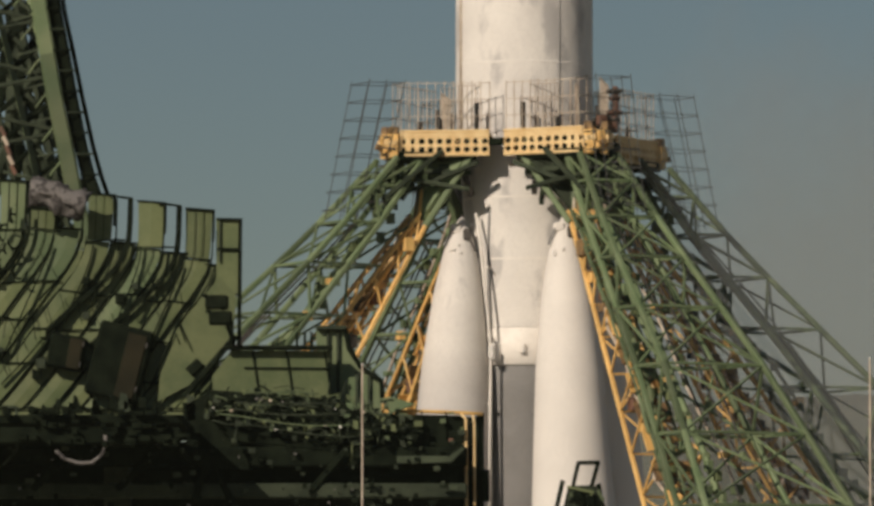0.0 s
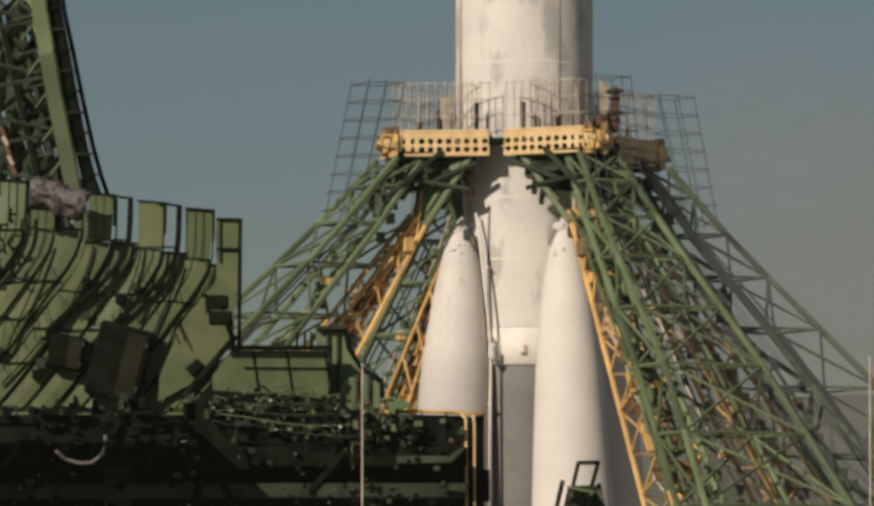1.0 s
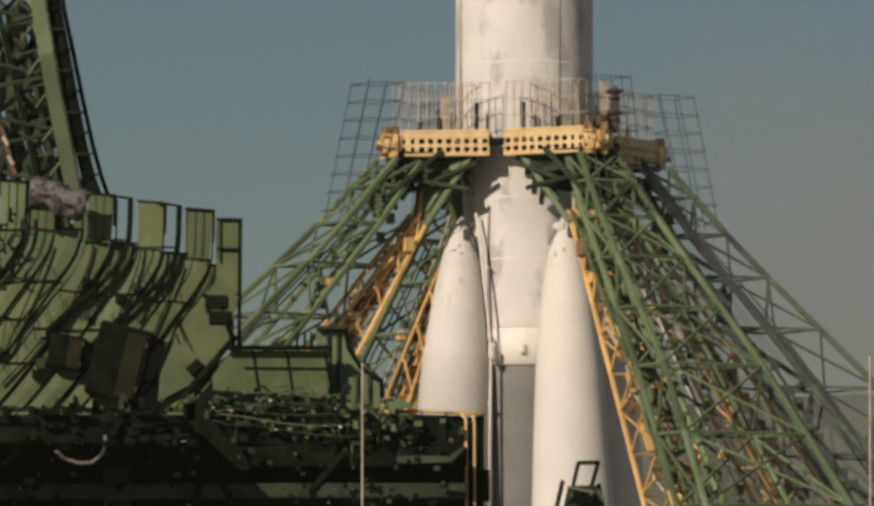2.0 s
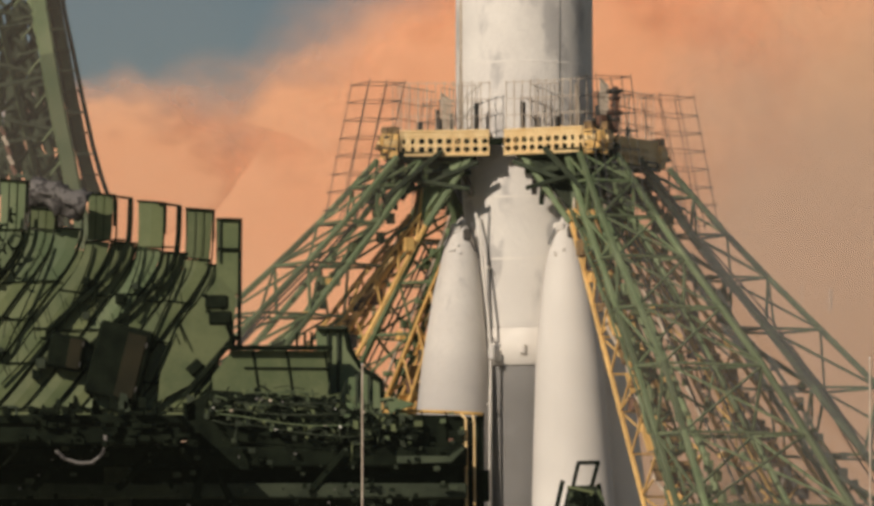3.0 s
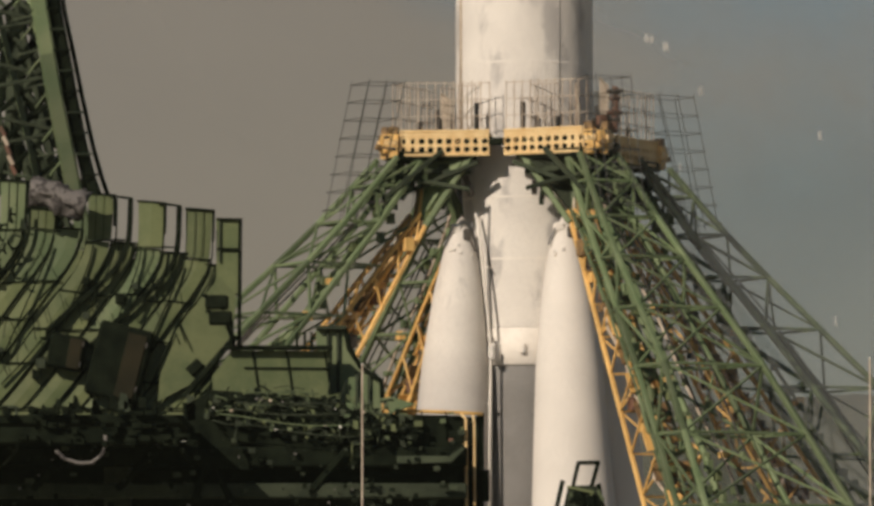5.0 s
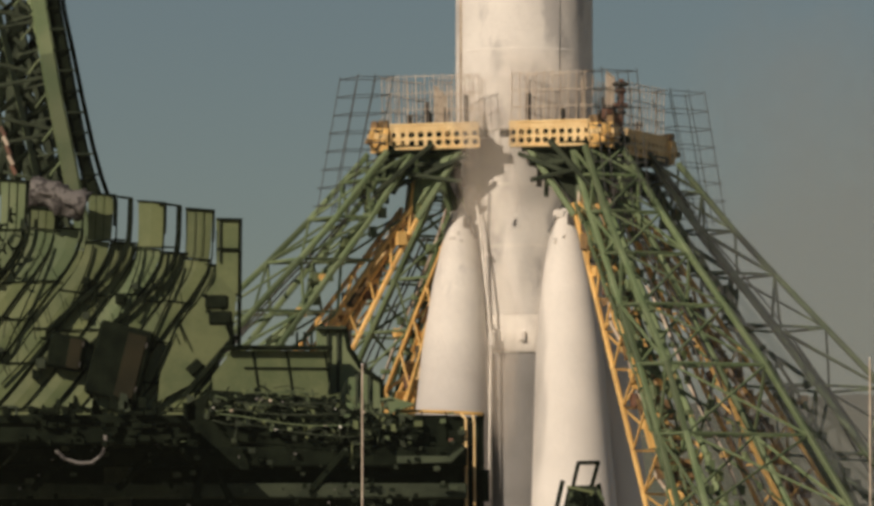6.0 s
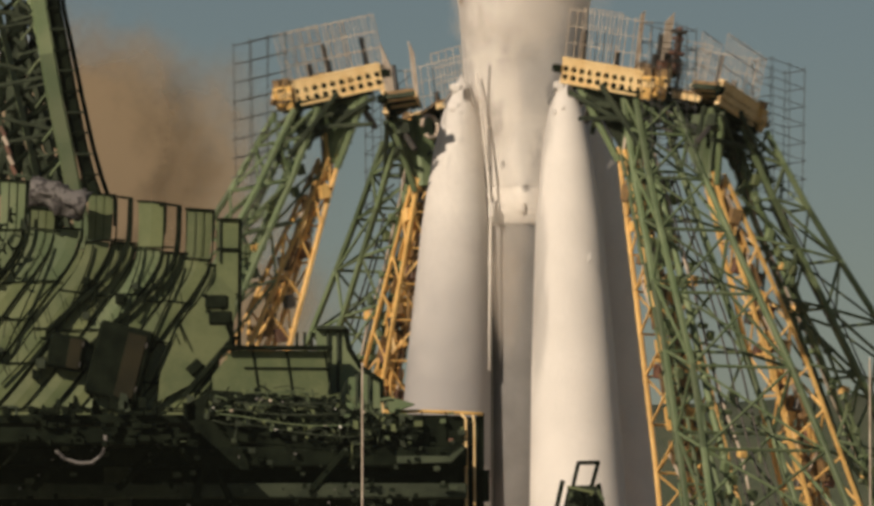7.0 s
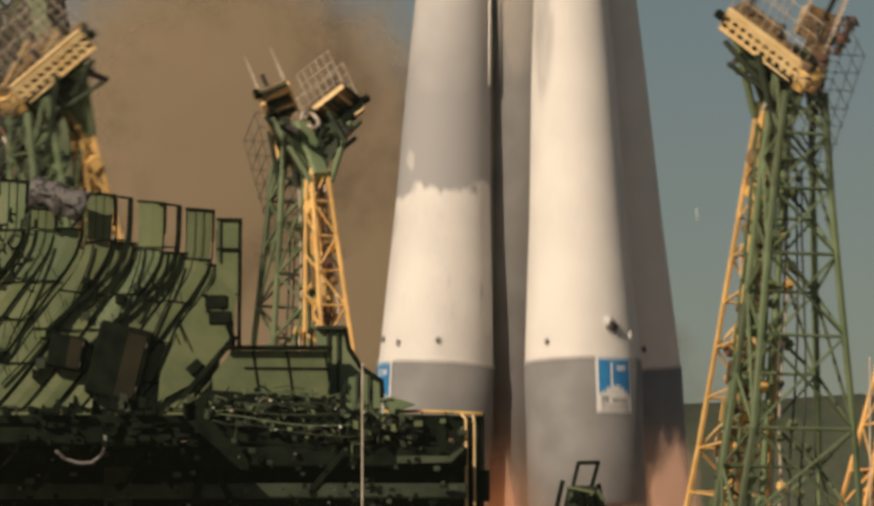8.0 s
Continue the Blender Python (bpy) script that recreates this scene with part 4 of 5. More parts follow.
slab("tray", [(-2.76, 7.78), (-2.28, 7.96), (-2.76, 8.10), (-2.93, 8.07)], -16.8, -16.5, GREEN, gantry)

# main girder below: deck, beams, braces, machinery behind; shade is in the near-black paint
# slab added as a forward cover that shades the girders
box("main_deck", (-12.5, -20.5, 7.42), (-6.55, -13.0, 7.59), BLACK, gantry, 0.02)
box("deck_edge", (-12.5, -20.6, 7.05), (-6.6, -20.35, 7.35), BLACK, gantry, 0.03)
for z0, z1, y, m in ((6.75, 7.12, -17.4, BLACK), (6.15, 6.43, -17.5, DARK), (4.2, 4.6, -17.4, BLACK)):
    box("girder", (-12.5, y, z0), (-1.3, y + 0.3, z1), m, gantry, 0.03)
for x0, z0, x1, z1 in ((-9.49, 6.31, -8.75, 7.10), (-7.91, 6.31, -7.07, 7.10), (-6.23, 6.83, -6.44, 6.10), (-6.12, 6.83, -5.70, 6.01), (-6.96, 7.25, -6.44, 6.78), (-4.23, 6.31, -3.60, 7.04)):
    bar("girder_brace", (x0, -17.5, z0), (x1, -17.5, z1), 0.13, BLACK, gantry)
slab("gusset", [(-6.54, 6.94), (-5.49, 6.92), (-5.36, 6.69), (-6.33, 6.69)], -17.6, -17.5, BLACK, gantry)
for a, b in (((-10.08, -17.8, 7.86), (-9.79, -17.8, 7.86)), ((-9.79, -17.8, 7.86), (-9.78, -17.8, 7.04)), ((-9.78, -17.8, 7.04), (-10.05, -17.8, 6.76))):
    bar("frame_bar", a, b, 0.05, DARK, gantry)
# added dark sheet at the back, standing for deep shade
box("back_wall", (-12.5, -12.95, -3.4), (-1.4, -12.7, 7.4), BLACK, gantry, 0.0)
for x in (-11.0, -8.0, -5.0, -2.0):
    box("leg", (x - 0.25, -15.5, -3.4), (x + 0.25, -15.0, 7.4), DARK, gantry, 0.03)

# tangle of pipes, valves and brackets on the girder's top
# near-black sheet closes the view behind the pipes and paints their shade
slab("machinery_bed", [(-6.62, 7.95), (-6.14, 8.22), (-5.19, 8.16), (-3.82, 8.05), (-2.86, 7.67), (-1.40, 7.16), (-1.41, 5.68), (-6.61, 5.68)], -16.9, -16.75, BLACK, gantry, "near-black sheet holding the pipework's shade")
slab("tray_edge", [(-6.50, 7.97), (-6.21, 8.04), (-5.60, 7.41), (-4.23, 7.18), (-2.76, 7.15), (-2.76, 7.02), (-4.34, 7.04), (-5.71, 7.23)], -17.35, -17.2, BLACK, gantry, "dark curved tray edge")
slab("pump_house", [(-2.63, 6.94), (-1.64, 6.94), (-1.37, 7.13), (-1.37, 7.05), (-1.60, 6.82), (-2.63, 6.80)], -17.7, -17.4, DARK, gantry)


rnd = random.Random(21)
SHADES = (BLACK, BLACK, DARK, DARK, DARK, GREEN, OLIVE)


def bed_top(x):
    """The upper edge of the heap of pipework along the girder."""
    return float(np.interp(x, [-6.4, -5.9, -5.2, -4.4, -3.8, -2.9, -2.3], [7.75, 8.28, 8.36, 8.12, 8.16, 8.0, 7.7]))


def bed_low(x):
    return float(np.interp(x, [-6.4, -5.6, -4.2, -2.5], [7.7, 7.45, 7.22, 7.15]))


for k in range(110):
    x = rnd.uniform(-6.3, -2.8)
    z = rnd.uniform(bed_low(x), bed_top(x))
    y = -17.3 + rnd.uniform(-0.5, 0.35)
    pts = [(x, y, z)]
    a = rnd.choice((0.0, -0.15, -0.25, -0.1, 1.5, -1.5))
    for _ in range(rnd.randint(2, 4)):
        a += rnd.uniform(-0.3, 0.3)
        d = rnd.uniform(0.05, 0.18)
        pts.append((pts[-1][0] + d * math.cos(a), y + rnd.uniform(-0.03, 0.03), pts[-1][2] + d * math.sin(a)))
    tube("pipework", pts, rnd.uniform(0.007, 0.02), rnd.choice(SHADES), gantry, 6)
for k in range(230):
    x = rnd.uniform(-6.35, -2.4)
    z = rnd.uniform(bed_low(x) - 0.05, bed_top(x) - 0.08)
    y = -17.4 - rnd.uniform(0, 0.4)
    w = rnd.uniform(0.03, 0.11)
    h = w * rnd.uniform(0.5, 1.6)
    lean = rnd.uniform(-0.05, 0.05)
    slab("fitting", [(x, z), (x + w, z + lean), (x + w + lean, z + h), (x + lean, z + h)], y, y + 0.1, rnd.choice(SHADES), gantry)
for k in range(5):
    z = 7.30 + 0.17 * k
    tube("long_pipe", [(x, -17.85, max(bed_low(x), z + 0.10 - 0.07 * (x + 4.5) + 0.05 * math.sin(2 * x + k))) for x in np.linspace(-6.1 + 0.15 * k, -3.3 - 0.2 * k, 12)], 0.012, (DARK, GREEN, DARK, DARK, GREEN)[k], gantry, 6, "olive pipe run")
# clutter under the deck, its dimness painted in dark tones
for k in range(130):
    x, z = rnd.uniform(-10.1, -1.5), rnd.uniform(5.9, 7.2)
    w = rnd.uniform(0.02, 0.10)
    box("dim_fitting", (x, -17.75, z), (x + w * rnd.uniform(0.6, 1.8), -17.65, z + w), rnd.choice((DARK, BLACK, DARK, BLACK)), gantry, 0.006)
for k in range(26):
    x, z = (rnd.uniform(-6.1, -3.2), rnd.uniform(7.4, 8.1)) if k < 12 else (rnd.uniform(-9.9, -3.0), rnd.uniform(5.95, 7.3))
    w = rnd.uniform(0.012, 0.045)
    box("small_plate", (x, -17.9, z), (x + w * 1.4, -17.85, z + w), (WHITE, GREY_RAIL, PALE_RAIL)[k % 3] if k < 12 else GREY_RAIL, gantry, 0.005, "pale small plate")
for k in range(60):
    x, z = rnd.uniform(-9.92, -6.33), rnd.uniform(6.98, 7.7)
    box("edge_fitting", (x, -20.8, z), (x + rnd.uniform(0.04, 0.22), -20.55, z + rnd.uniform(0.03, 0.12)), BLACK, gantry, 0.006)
# fittings below the leaves, painted near-black for the shade there
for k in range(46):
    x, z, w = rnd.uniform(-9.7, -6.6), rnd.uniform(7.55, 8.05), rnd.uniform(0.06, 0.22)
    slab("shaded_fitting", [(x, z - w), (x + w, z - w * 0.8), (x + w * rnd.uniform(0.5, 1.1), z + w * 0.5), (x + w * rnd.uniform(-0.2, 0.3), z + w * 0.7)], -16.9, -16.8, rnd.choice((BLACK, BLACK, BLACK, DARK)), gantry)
for k in range(14):
    x, z = rnd.uniform(-2.86, -1.39), rnd.uniform(7.16, 7.77)
    box("rack_fitting", (x, -16.8, z), (x + rnd.uniform(0.05, 0.25), -16.7, z + rnd.uniform(0.03, 0.12)), rnd.choice((DARK, GREEN, RUST, OLIVE)), gantry, 0.008)

# dark boxes hung on the leaves
def cabinet(x0, z0, x1, z1, y, tilt, label):
    """A dark steel cabinet; a lighter plate paints the lit right part of its face."""
    e = empty("equipment_cabinet", label, "equipment cabinet")
    w, h = x1 - x0, z1 - z0
    bm = bmesh.new()
    box_mesh(bm, (-w / 2, -0.25, -h / 2), (w / 2, 0.3, h / 2), 0.05)
    part("body", bm, BLACK, e)
    bm = bmesh.new()
    box_mesh(bm, (w * 0.05, -0.29, -h * 0.46), (w * 0.4, -0.255, h * 0.42), 0.01)
    part("hatch", bm, LIT_FACE, e, "brown-olive plate painted as the lit face")
    for zz2 in (-0.3, 0.3):
        part("hinge", (lambda b: (box_mesh(b, (w * 0.40, -0.31, zz2 * h - 0.05), (w * 0.44, -0.25, zz2 * h + 0.05), 0.005), b)[1])(bmesh.new()), SOOT, e)
    e.matrix_world = pose((x0 + x1) / 2, y, (z0 + z1) / 2, 0, tilt, 0)
    return e


cabinet(-8.44, 8.05, -7.40, 9.48, -16.4, 14, "large dark tilted equipment cabinet on the green leaves")
cabinet(-9.27, 8.64, -8.57, 9.29, -16.35, 10, "small dark equipment cabinet on the green leaves")


def floodlight(x, z, y):
    e = empty("floodlight", "black boxy floodlight on a bracket", "floodlight")
    part("housing", (lambda b: (box_mesh(b, (-0.22, -0.2, -0.13), (0.22, 0.2, 0.13), 0.03), b)[1])(bmesh.new()), BLACK, e)
    bar("bracket", (0.1, 0, -0.1), (0.2, 0.1, -0.35), 0.05, BLACK, e)
    part("visor", (lambda b: (box_mesh(b, (-0.28, -0.22, 0.10), (-0.18, 0.2, 0.15), 0.01), b)[1])(bmesh.new()), BLACK, e)
    e.matrix_world = pose(x, y, z)
    return e


floodlight(*(-6.04, 9.87), -17.2)
floodlight(*(-5.97, 9.57), -17.2)

# rolled tarpaulin lying over the leaves
bm = bmesh.new()
pts = [(-9.60 + 0.075 * k, -16.9, float(np.interp(k, [0, 3, 14], [12.0, 11.98, 11.70]))) for k in range(15)]
add_tube(bm, pts, 0.25, 28)
for v in bm.verts:
    v.co += Vector((0.10, 0.06, 0.10)) * noise.noise(v.co * 5.0) + Vector((0.03, 0.03, 0.05)) * noise.noise(v.co * 14.0)
tagged(smooth(part("rolled_tarpaulin", bm, TARP)), "rolled grey tarpaulin lying over the gantry leaves", "tarpaulin")

# hanging hose
hose = tagged(tube("hose", [(-8.90, -20.62, 6.93), (-8.74, -20.62, 6.78), (-8.48, -20.62, 6.69), (-8.23, -20.62, 6.70), (-8.04, -20.62, 6.85), (-7.97, -20.62, 7.06), (-7.99, -20.62, 7.21)], 0.032, TARP), "pale grey hose hanging from the deck edge", "hose")

# leaning lattice mast of the gantry's other half, behind
mast = empty("lattice_mast", "dark green lattice mast leaning beside the pad", "lattice mast")


def mast_pt(a, b, y):
    """A place on the mast: a to the right and b down from its upper corner."""
    return (-11.5 + a, y, 17.87 - b)


MAIN = [(0.76, -0.73), (0.88, 0.24), (1.05, 1.22), (1.22, 2.20), (1.43, 3.18), (1.64, 4.22), (1.96, 5.50)]
for a, b in zip(MAIN, MAIN[1:]):
    bar("main_chord", mast_pt(*a, 4), mast_pt(*b, 4), 0.36, GREEN, mast, 0.25, (0, 1, 0), "broad green box chord")
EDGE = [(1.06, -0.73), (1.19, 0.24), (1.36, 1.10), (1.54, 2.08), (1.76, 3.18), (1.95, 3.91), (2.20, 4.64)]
# edge chord painted near-black for its shade
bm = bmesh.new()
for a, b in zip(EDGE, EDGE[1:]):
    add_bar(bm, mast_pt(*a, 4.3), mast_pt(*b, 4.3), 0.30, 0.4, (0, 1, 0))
part("edge_chord", bm, BLACK, mast, "chord painted black for shade")
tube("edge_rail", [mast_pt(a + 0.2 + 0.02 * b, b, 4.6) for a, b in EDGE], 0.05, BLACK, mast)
bar("mast_leg", mast_pt(0.75, 4.6, 6), (mast_pt(0.75, 4.6, 6)[0] + 1.5, 6.0, 2.9), 0.5, DARK, mast)
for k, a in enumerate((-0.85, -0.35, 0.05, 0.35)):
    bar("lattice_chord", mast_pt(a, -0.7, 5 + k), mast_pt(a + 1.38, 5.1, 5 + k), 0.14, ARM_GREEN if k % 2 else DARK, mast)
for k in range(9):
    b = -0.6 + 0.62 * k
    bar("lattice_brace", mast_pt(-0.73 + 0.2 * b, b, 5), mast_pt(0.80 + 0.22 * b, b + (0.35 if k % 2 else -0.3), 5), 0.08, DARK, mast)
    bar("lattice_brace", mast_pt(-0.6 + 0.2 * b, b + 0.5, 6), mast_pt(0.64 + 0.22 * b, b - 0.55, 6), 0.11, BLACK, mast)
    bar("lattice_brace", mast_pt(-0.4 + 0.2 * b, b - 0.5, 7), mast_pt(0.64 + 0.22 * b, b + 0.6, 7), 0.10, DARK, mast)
for k in range(5):
    a, b = 0.05 + 0.06 * k, 2.87 + 0.21 * k
    bar("warning_plate", mast_pt(a, b, 3.5), mast_pt(a + 0.10, b + 0.20, 3.5), 0.09, PALE_RAIL if k % 2 else RUST, mast, label="pale and red striped plate")
for k in range(12):
    b = -0.7 + 0.46 * k
    bar("rung", mast_pt(0.95 + 0.2 * b + 0.004 * b * b, b, 3.9), mast_pt(1.32 + 0.2 * b + 0.004 * b * b, b - 0.03, 4.1), 0.05, DARK if k % 2 else BLACK, mast)
for k in range(7):
    b = -0.4 + 0.75 * k
    bar("lattice_brace", mast_pt(0.15 + 0.2 * b, b + 0.1, 4.4), mast_pt(0.80 + 0.22 * b, b - 0.05, 4.2), 0.045, DARK, mast)
    bar("lattice_brace", mast_pt(0.70 + 0.21 * b, b + 0.1, 4.4), mast_pt(0.35 + 0.22 * b, b + 0.5, 4.6), 0.045, GREEN, mast)
# added dark bars, standing for the shade inside the mast
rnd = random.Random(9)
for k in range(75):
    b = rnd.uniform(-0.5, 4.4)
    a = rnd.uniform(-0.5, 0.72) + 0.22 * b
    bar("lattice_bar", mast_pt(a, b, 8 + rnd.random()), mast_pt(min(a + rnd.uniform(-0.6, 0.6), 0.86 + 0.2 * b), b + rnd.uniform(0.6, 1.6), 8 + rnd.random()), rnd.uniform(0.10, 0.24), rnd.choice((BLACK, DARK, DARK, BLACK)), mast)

# thin poles close to the camera
def thin_pole(x, y, top, label):
    e = empty("thin_pole", label, "pole")
    tube("shaft", [(x, y, -3.4), (x, y, top * 0.5), (x, y, top)], 0.015, PALE_RAIL, e)
    bm = bmesh.new()
    add_tube(bm, [(x, y, top), (x, y, top + 0.03)], 0.016, 8)
    part("cap", bm, WHITE, e)
    return e


thin_pole(-3.18, -27, 8.17, "thin pale pole standing before the gantry")
thin_pole(5.72, -27, 8.27, "thin pale pole at the pad's edge")

# camera-tower head seen low in front of the rocket
stand = empty("equipment_stand", "dark green equipment stand with a tilted frame", "equipment stand")
for a, b in (((0.61, -22, 6.22), (0.71, -22, 6.65)), ((0.95, -22, 6.22), (1.07, -22, 6.65)), ((0.69, -22, 6.64), (1.10, -22, 6.65))):
    bar("frame_bar", a, b, 0.075, BLACK, stand)
slab("body", [(0.45, 5.89), (0.53, 6.22), (1.00, 6.24), (1.12, 6.14), (1.20, 5.85), (1.20, 4.92), (0.44, 4.92)], -22.0, -21.4, DARK, stand)
bar("side_arm", (0.42, -22.1, 6.32), (0.30, -22.1, 5.78), 0.085, BLACK, stand)
bar("side_arm", (1.07, -22.1, 6.26), (1.15, -22.1, 5.78), 0.085, BLACK, stand)
tube("cable", [(0.63, -22.2, 6.13), (0.78, -22.2, 6.01), (0.83, -22.2, 5.78)], 0.03, BLACK, stand)
bar("frame_bar", (0.66, -22.05, 6.20), (0.52, -22.05, 5.95), 0.06, DARK, stand)
for a, b, w, m in (((0.50, -22.1, 6.20), (0.98, -22.1, 6.10), 0.05, OLIVE), ((0.55, -22.1, 6.08), (0.80, -22.1, 5.90), 0.05, GREEN), ((0.98, -22.1, 6.12), (0.82, -22.1, 5.86), 0.04, OLIVE), ((1.06, -22.15, 6.14), (1.16, -22.15, 5.95), 0.06, GREEN)):
    bar("clamp_bar", a, b, w, m, stand, label="olive clamp bar")
box("lens_housing", (0.60, -22.2, 5.92), (0.78, -22.0, 6.12), BLACK, stand, 0.03, "black boxy housing")
box("lens_housing", (0.86, -22.2, 5.84), (1.02, -22.0, 6.04), BLACK, stand, 0.03, "black boxy housing")
bar("post", (0.85, -21.7, -3.4), (0.85, -21.7, 5.8), 0.4, DARK, stand)

# ---------------------------------------------------------------- smoke
SMOKE = smoke_material("brown_smoke", (0.325, 0.252, 0.168), (0.265, 0.208, 0.143), 0.96)
ASHEN = smoke_material("ashen_smoke", (0.34, 0.315, 0.28), (0.27, 0.25, 0.225), 0.78)
# orange, amber and rosy smoke: the fire's light is in the base colour
ORANGE = smoke_material("firelit_orange_smoke", (0.96, 0.56, 0.36), (0.88, 0.43, 0.24), 0.99)
AMBER = smoke_material("firelit_amber_smoke", (0.74, 0.49, 0.34), (0.62, 0.39, 0.26), 0.97)
ROSY = smoke_material("firelit_rosy_smoke", (0.72, 0.47, 0.35), (0.60, 0.37, 0.27), 0.6)
VEIL = smoke_material("thin_grey_smoke", (0.50, 0.45, 0.39), (0.42, 0.37, 0.32), 0.12)
THIN = smoke_material("thin_brown_haze", (0.275, 0.275, 0.27), (0.235, 0.235, 0.235), 0.40)
MIST = smoke_material("thin_grey_haze", (0.27, 0.29, 0.30), (0.23, 0.25, 0.26), 0.26)
# very thin veil, added only to raise the darkest tones
TONE_LIFT = smoke_material("dark_lift_veil", (0.36, 0.42, 0.37), (0.34, 0.40, 0.35), 0.012)
VAPOUR = smoke_material("cold_vapour", (0.70, 0.62, 0.53), (0.56, 0.49, 0.42), 0.31, 1.3)


def puff(seed):
    """A billow: the lumpy near face of a cloud, broader than deep, in its own unit space."""
    bm = bmesh.new()
    bmesh.ops.create_icosphere(bm, subdivisions=4, radius=1.15)
    bmesh.ops.delete(bm, geom=[v for v in bm.verts if v.co.y > 0.05], context="VERTS")
    for v in bm.verts:
        k = 1 + 0.07 * noise.noise(v.co * 1.7 + Vector((seed * 7.3, 0, 0))) + 0.025 * noise.noise(v.co * 4.0 + Vector((seed * 3.1, 5, 0)))
        v.co = v.co * k
        v.co.y *= 0.22
    return bm


def smoke_cloud(material, label, size, seed, lumps):
    """A cloud of one or more billows that move as one."""
    e = empty("smoke_cloud", label, "smoke")
    rnd = random.Random(seed * 13 + 1)
    for k in range(lumps):
        ob = smooth(part("billow", puff(seed + 0.37 * k), material, e))
        f = 1.0 if k == 0 else rnd.uniform(0.5, 0.7)
        ob.scale = [v * f for v in size]
        if k:
            ob.location = (size[0] * rnd.uniform(-0.5, 0.5), -0.5 * k, size[2] * rnd.uniform(-0.3, 0.5))
    return e


FAR_SMOKE = []      # (cloud, rows of time and place)


def cloud(material, label, size, seed, rows):
    ob = smoke_cloud(material, label, size, seed, 3 if material in (ORANGE, AMBER, SMOKE) else 1)
    FAR_SMOKE.append((ob, rows))


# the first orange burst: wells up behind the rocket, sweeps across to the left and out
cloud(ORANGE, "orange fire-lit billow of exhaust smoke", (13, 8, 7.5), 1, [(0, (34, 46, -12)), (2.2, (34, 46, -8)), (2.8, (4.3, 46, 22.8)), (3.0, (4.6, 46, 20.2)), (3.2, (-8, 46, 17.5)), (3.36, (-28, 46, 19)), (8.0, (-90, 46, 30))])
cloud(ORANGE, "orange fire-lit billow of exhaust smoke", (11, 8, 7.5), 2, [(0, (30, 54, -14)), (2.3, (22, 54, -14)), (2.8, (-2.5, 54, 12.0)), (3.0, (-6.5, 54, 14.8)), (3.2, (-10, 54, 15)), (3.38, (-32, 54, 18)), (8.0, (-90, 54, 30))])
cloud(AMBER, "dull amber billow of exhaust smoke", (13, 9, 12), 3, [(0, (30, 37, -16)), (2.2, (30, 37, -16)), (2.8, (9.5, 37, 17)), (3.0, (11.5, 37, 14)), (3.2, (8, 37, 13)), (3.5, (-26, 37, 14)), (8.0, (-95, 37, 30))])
# brown-grey smoke that follows and thins
cloud(ASHEN, "brown-grey bank of exhaust smoke", (26, 8, 18), 4, [(0, (70, 60, 4)), (2.2, (64, 60, 6)), (2.8, (25, 60, 12)), (3.0, (21, 60, 12)), (3.2, (14, 60, 13)), (3.5, (4, 60, 14)), (4.7, (-2, 60, 16)), (5.6, (-42, 60, 30)), (8.0, (-110, 60, 40))])
cloud(THIN, "thin brown haze of exhaust smoke", (20, 6, 16), 5, [(0, (17, 64, 12)), (2.8, (16, 64, 12)), (6.4, (19, 64, 13)), (7.2, (38, 64, 12)), (8.0, (50, 64, 12))])
cloud(MIST, "thin grey haze of exhaust smoke", (7, 5, 10), 15, [(0, (6.8, -1.0, 9.5)), (2.8, (6.6, -1.0, 9.5)), (6.0, (7.5, -1.0, 10)), (7.2, (20, -1.0, 12)), (8.0, (28, -1.0, 14))])
# faint still sheet added between the pad and the far viewpoint to lift dark tones
cloud(TONE_LIFT, "faint veil added before the pad to lift dark tones", (60, 3, 45), 40, [(0, (-2, -70, 7)), (8.0, (-1.6, -70, 7))])
# veil that drifts before the arms
cloud(VEIL, "thin grey-brown veil of drifting smoke", (13, 3, 9), 6, [(0, (34, -9.5, -8)), (2.4, (30, -9.5, -6)), (3.0, (9, -9.5, 8)), (3.5, (1, -9.5, 12)), (4.5, (3, -9.5, 13)), (5.3, (8, -9.5, 26)), (8.0, (12, -9.5, 45))])
cloud(VEIL, "thin grey-brown veil of drifting smoke", (10, 3, 8), 7, [(0, (-44, -7.5, 8)), (2.3, (-34, -7.5, 10)), (2.9, (-11, -7.5, 13)), (3.2, (-9, -7.5, 13)), (3.6, (-6, -7.5, 14)), (4.4, (-8, -7.5, 15)), (5.3, (-26, -7.5, 24)), (8.0, (-60, -7.5, 40))])
# the second bank: rises at the left as the rocket leaves, and closes behind it
cloud(SMOKE, "brown exhaust smoke rising behind the pad", (8, 7, 9), 8, [(0, (-30, 50, -10)), (5.8, (-24, 50, 0)), (6.5, (-13.6, 50, 12.5)), (7.0, (-11.0, 50, 14)), (7.5, (-7.5, 50, 15)), (8.0, (-6.5, 50, 16))])
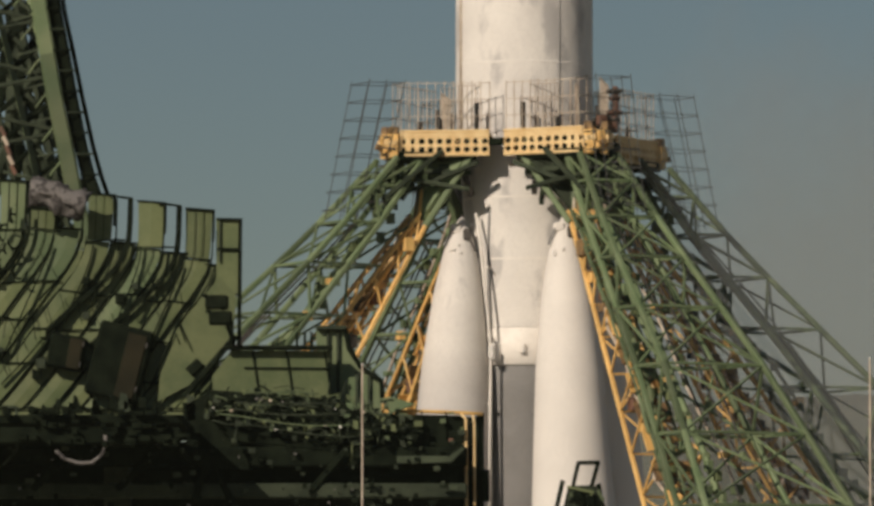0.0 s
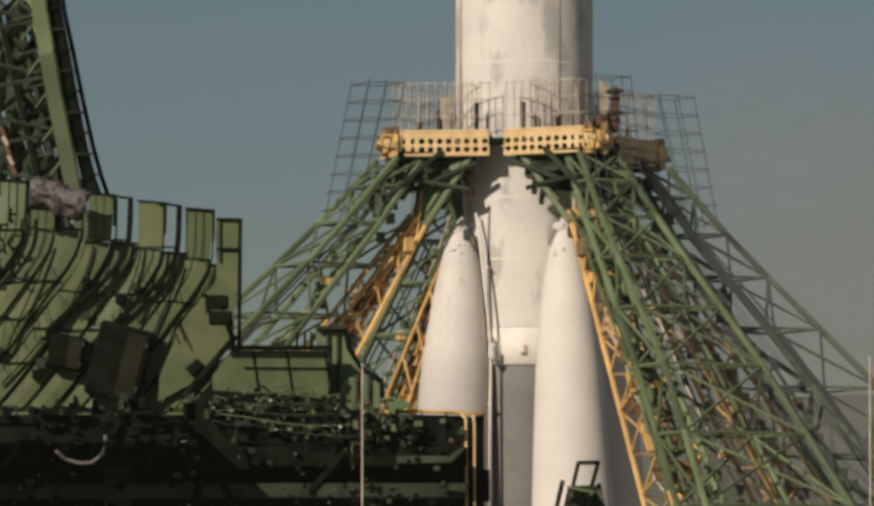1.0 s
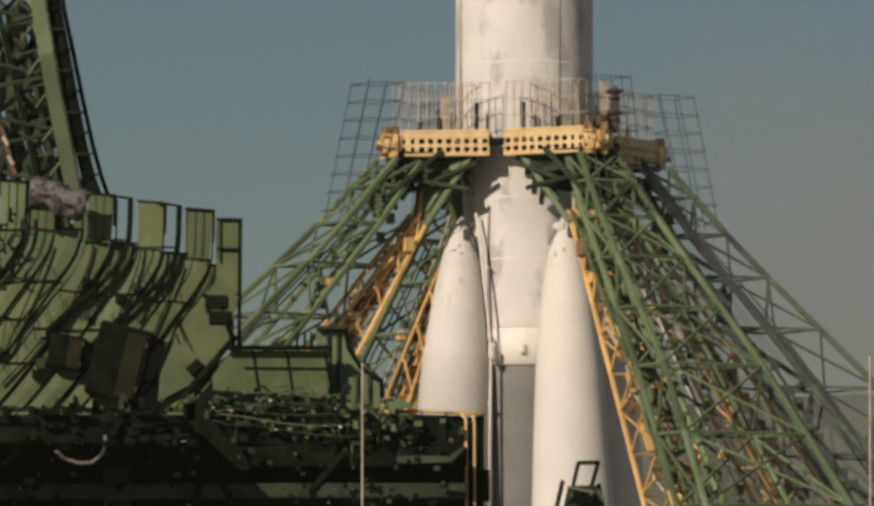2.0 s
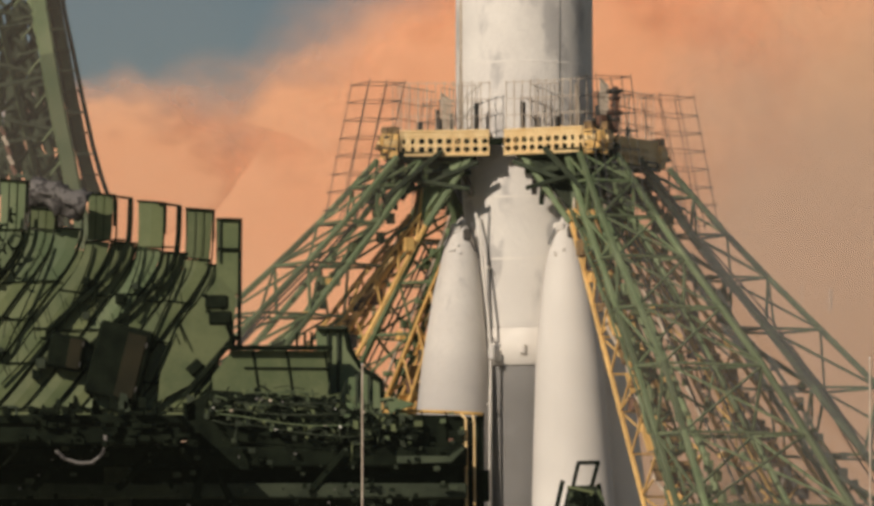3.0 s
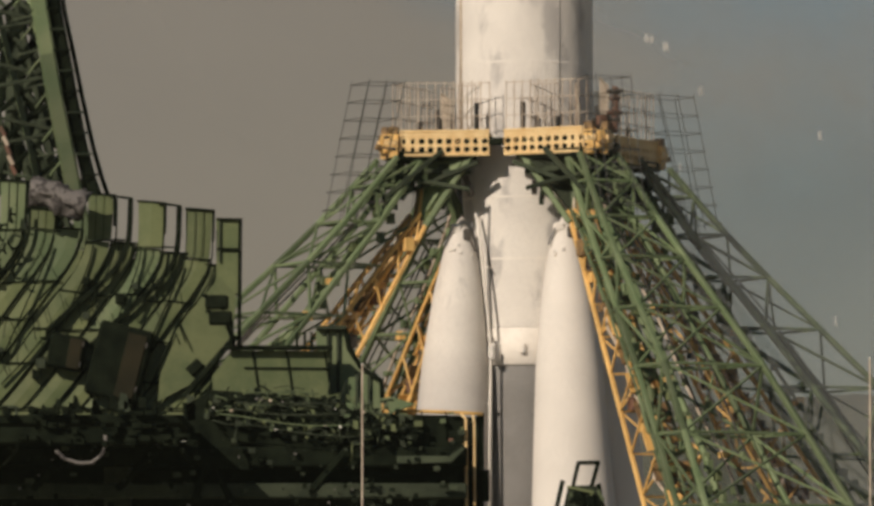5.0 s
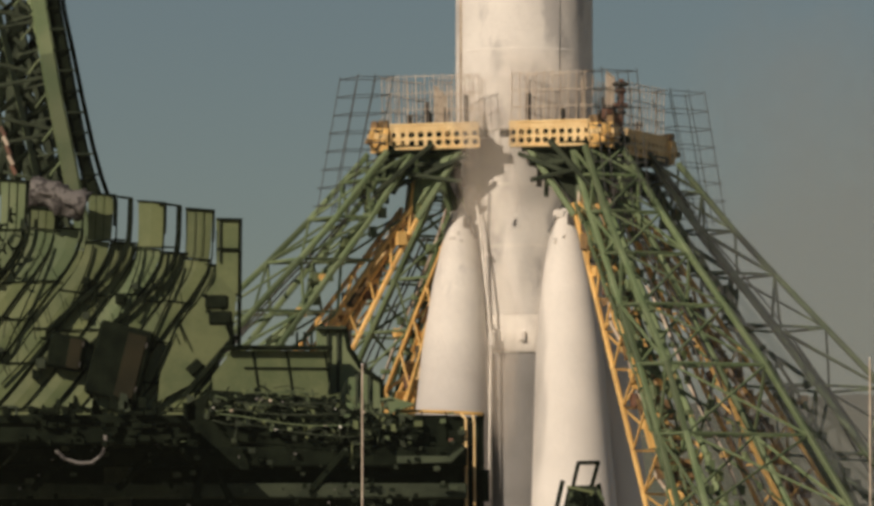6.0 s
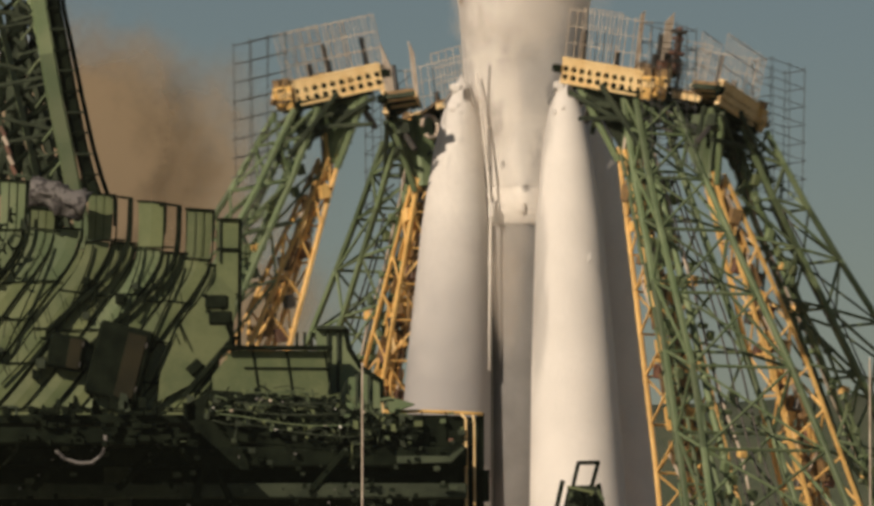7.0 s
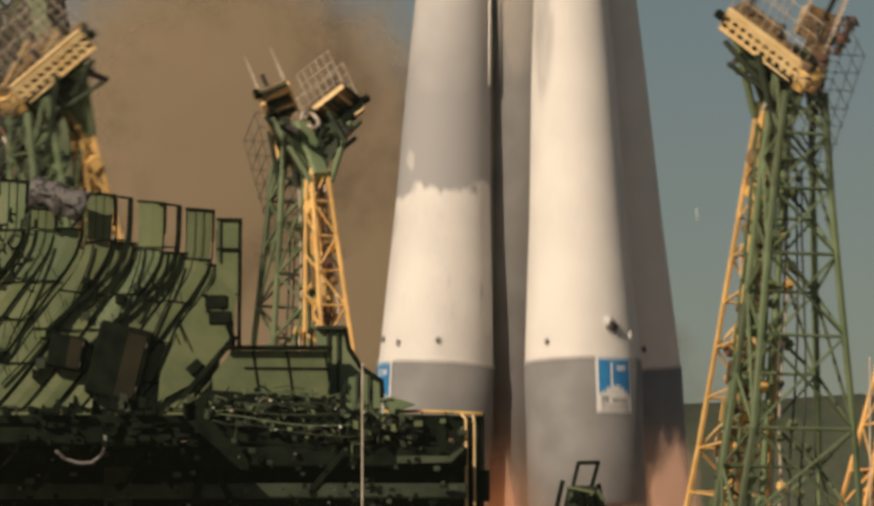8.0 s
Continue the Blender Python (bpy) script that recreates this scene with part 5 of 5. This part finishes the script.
cloud(SMOKE, "brown exhaust smoke rising behind the pad", (13, 7, 12), 9, [(0, (-50, 56, -10)), (6.3, (-40, 56, -6)), (7.0, (-21, 56, 12)), (7.5, (-14, 56, 14)), (8.0, (-9, 56, 16))])
cloud(SMOKE, "brown exhaust smoke rising behind the pad", (11, 7, 9), 10, [(0, (-40, 62, -16)), (6.6, (-30, 62, -10)), (7.5, (-6, 62, 4)), (8.0, (-3, 62, 10))])
# cold vapour round the rocket's waist as it lifts
for k, (x, z, sx, sz) in enumerate([(0.1, 16.0, 1.9, 1.5), (-0.75, 14.4, 0.9, 1.9), (-0.55, 11.2, 0.6, 2.2), (-1.0, 13.2, 0.7, 1.2), (-1.25, 15.6, 0.6, 1.1), (-0.5, 9.6, 0.45, 1.9)]):
    d = -2.5 - 0.1 * k if x < -0.4 else -1.95 - 0.06 * k
    cloud(VAPOUR, "pale cold vapour shed by the frosted rocket", (sx, 0.6, sz), 20 + k, [(0, (x, 2.2, z - 5.5)), (5.0 + 0.08 * k, (x, 2.2, z - 5.2)), (5.65, (x, d, z - 1.4)), (6.0, (x, d, z - 0.8)), (6.5, (x + 0.1, d, z - 0.1)), (7.0, (x + 0.1, d, z + 1.2)), (7.6, (x + 0.2, d, z + 4)), (8.0, (x + 0.3, d, z + 7))])
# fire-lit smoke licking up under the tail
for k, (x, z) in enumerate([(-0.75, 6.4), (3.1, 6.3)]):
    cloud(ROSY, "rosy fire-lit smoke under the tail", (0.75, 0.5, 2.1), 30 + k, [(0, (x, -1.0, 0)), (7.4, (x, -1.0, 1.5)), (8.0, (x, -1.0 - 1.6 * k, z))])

# exhaust flame under the tail: lies in the pit, then follows the rocket up
FIRE = bpy.data.materials.new("exhaust_fire")
FIRE.use_nodes = True
FIRE.node_tree.nodes.clear()
fo = FIRE.node_tree.nodes.new("ShaderNodeOutputMaterial")
fe = FIRE.node_tree.nodes.new("ShaderNodeEmission")
fe.inputs["Color"].default_value = (1.0, 0.42, 0.16, 1)
fe.inputs["Strength"].default_value = 9.0
FIRE.node_tree.links.new(fe.outputs[0], fo.inputs["Surface"])
flame = empty("exhaust_flame", "bright orange exhaust flame below the rocket tail", "flame")
for key in "ABCD":
    bm = bmesh.new()
    lathe(bm, [(0.0, -4.0), (0.25, -3.4), (0.5, -2.2), (0.75, -0.9), (0.7, -0.3), (0.5, 0.0)], 20)
    for v in bm.verts:
        v.co.x += 0.12 * noise.noise(v.co * 1.5)
    jet = smooth(part("jet", bm, FIRE, flame))
    jet.location = (2.55 * math.cos(radians(AZ[key])), 2.55 * math.sin(radians(AZ[key])), 0)
# flakes of ice shaken off the tanks
ICE = []
rnd = random.Random(77)
for k in range(26):
    bm = bmesh.new()
    bmesh.ops.create_icosphere(bm, subdivisions=1, radius=0.04 + 0.03 * rnd.random())
    for v in bm.verts:
        v.co *= rnd.uniform(0.6, 1.3)
    ice = tagged(part("ice_flake", bm, WHITE), "small white flake of falling ice", "ice", "falling ice flakes")
    x, z, t0 = rnd.uniform(2, 7.5) if k < 18 else rnd.uniform(-1.5, 4.5), rnd.uniform(14, 19), (3.3 if k < 16 else 6.2) + rnd.random() * 1.3
    ICE.append((ice, x, -4 + rnd.random() * 2, z, t0))


def motions():
    rise = [(0, 0), (5.7, 0), (5.8, 0.12), (6.0, 0.27), (6.5, 1.17), (7.0, 3.0), (7.5, 5.51), (7.8, 7.64), (8.0, 9.07)]
    walk(rocket, [(t, pose(0, 0, z)) for t, z in rise])
    swing = [(0, 0), (5.6, 0), (5.8, 0.35), (6.0, 1.37), (6.5, 5.41), (7.0, 13.85), (7.5, 27.27)]
    for key, ob in ARMS.items():
        last = 44.0 if key == "B" else 47.0
        walk(ob, [(t, arm_pose(key, a)) for t, a in swing] + [(8.0, arm_pose(key, last))])
    walk(flame, [(0, pose(0, 0, -14)), (2.3, pose(0, 0, -14)), (2.7, pose(0, 0, -3.4)), (5.7, pose(0, 0, -3.4))] + [(t, pose(0, 0, z - 3.45)) for t, z in rise[2:]])
    for ob, rows in FAR_SMOKE:
        walk(ob, [(t, pose(*place)) for t, place in rows])
    for ice, x, y, z, t0 in ICE:
        walk(ice, [(0, pose(x - 2.0 * 0.2, 4, 3.06)), (t0 - 0.6, pose(x - 0.3, 4, 6)), (t0, pose(x, y, z)), (t0 + 0.6, pose(x + 0.35, y, z - 3.4, 80, 0, 40)), (t0 + 1.3, pose(x + 0.8, y, z - 10.5, 150, 0, 90)), (8.1, pose(x + 0.9, y, 3.1, 170, 0, 90))])


motions()
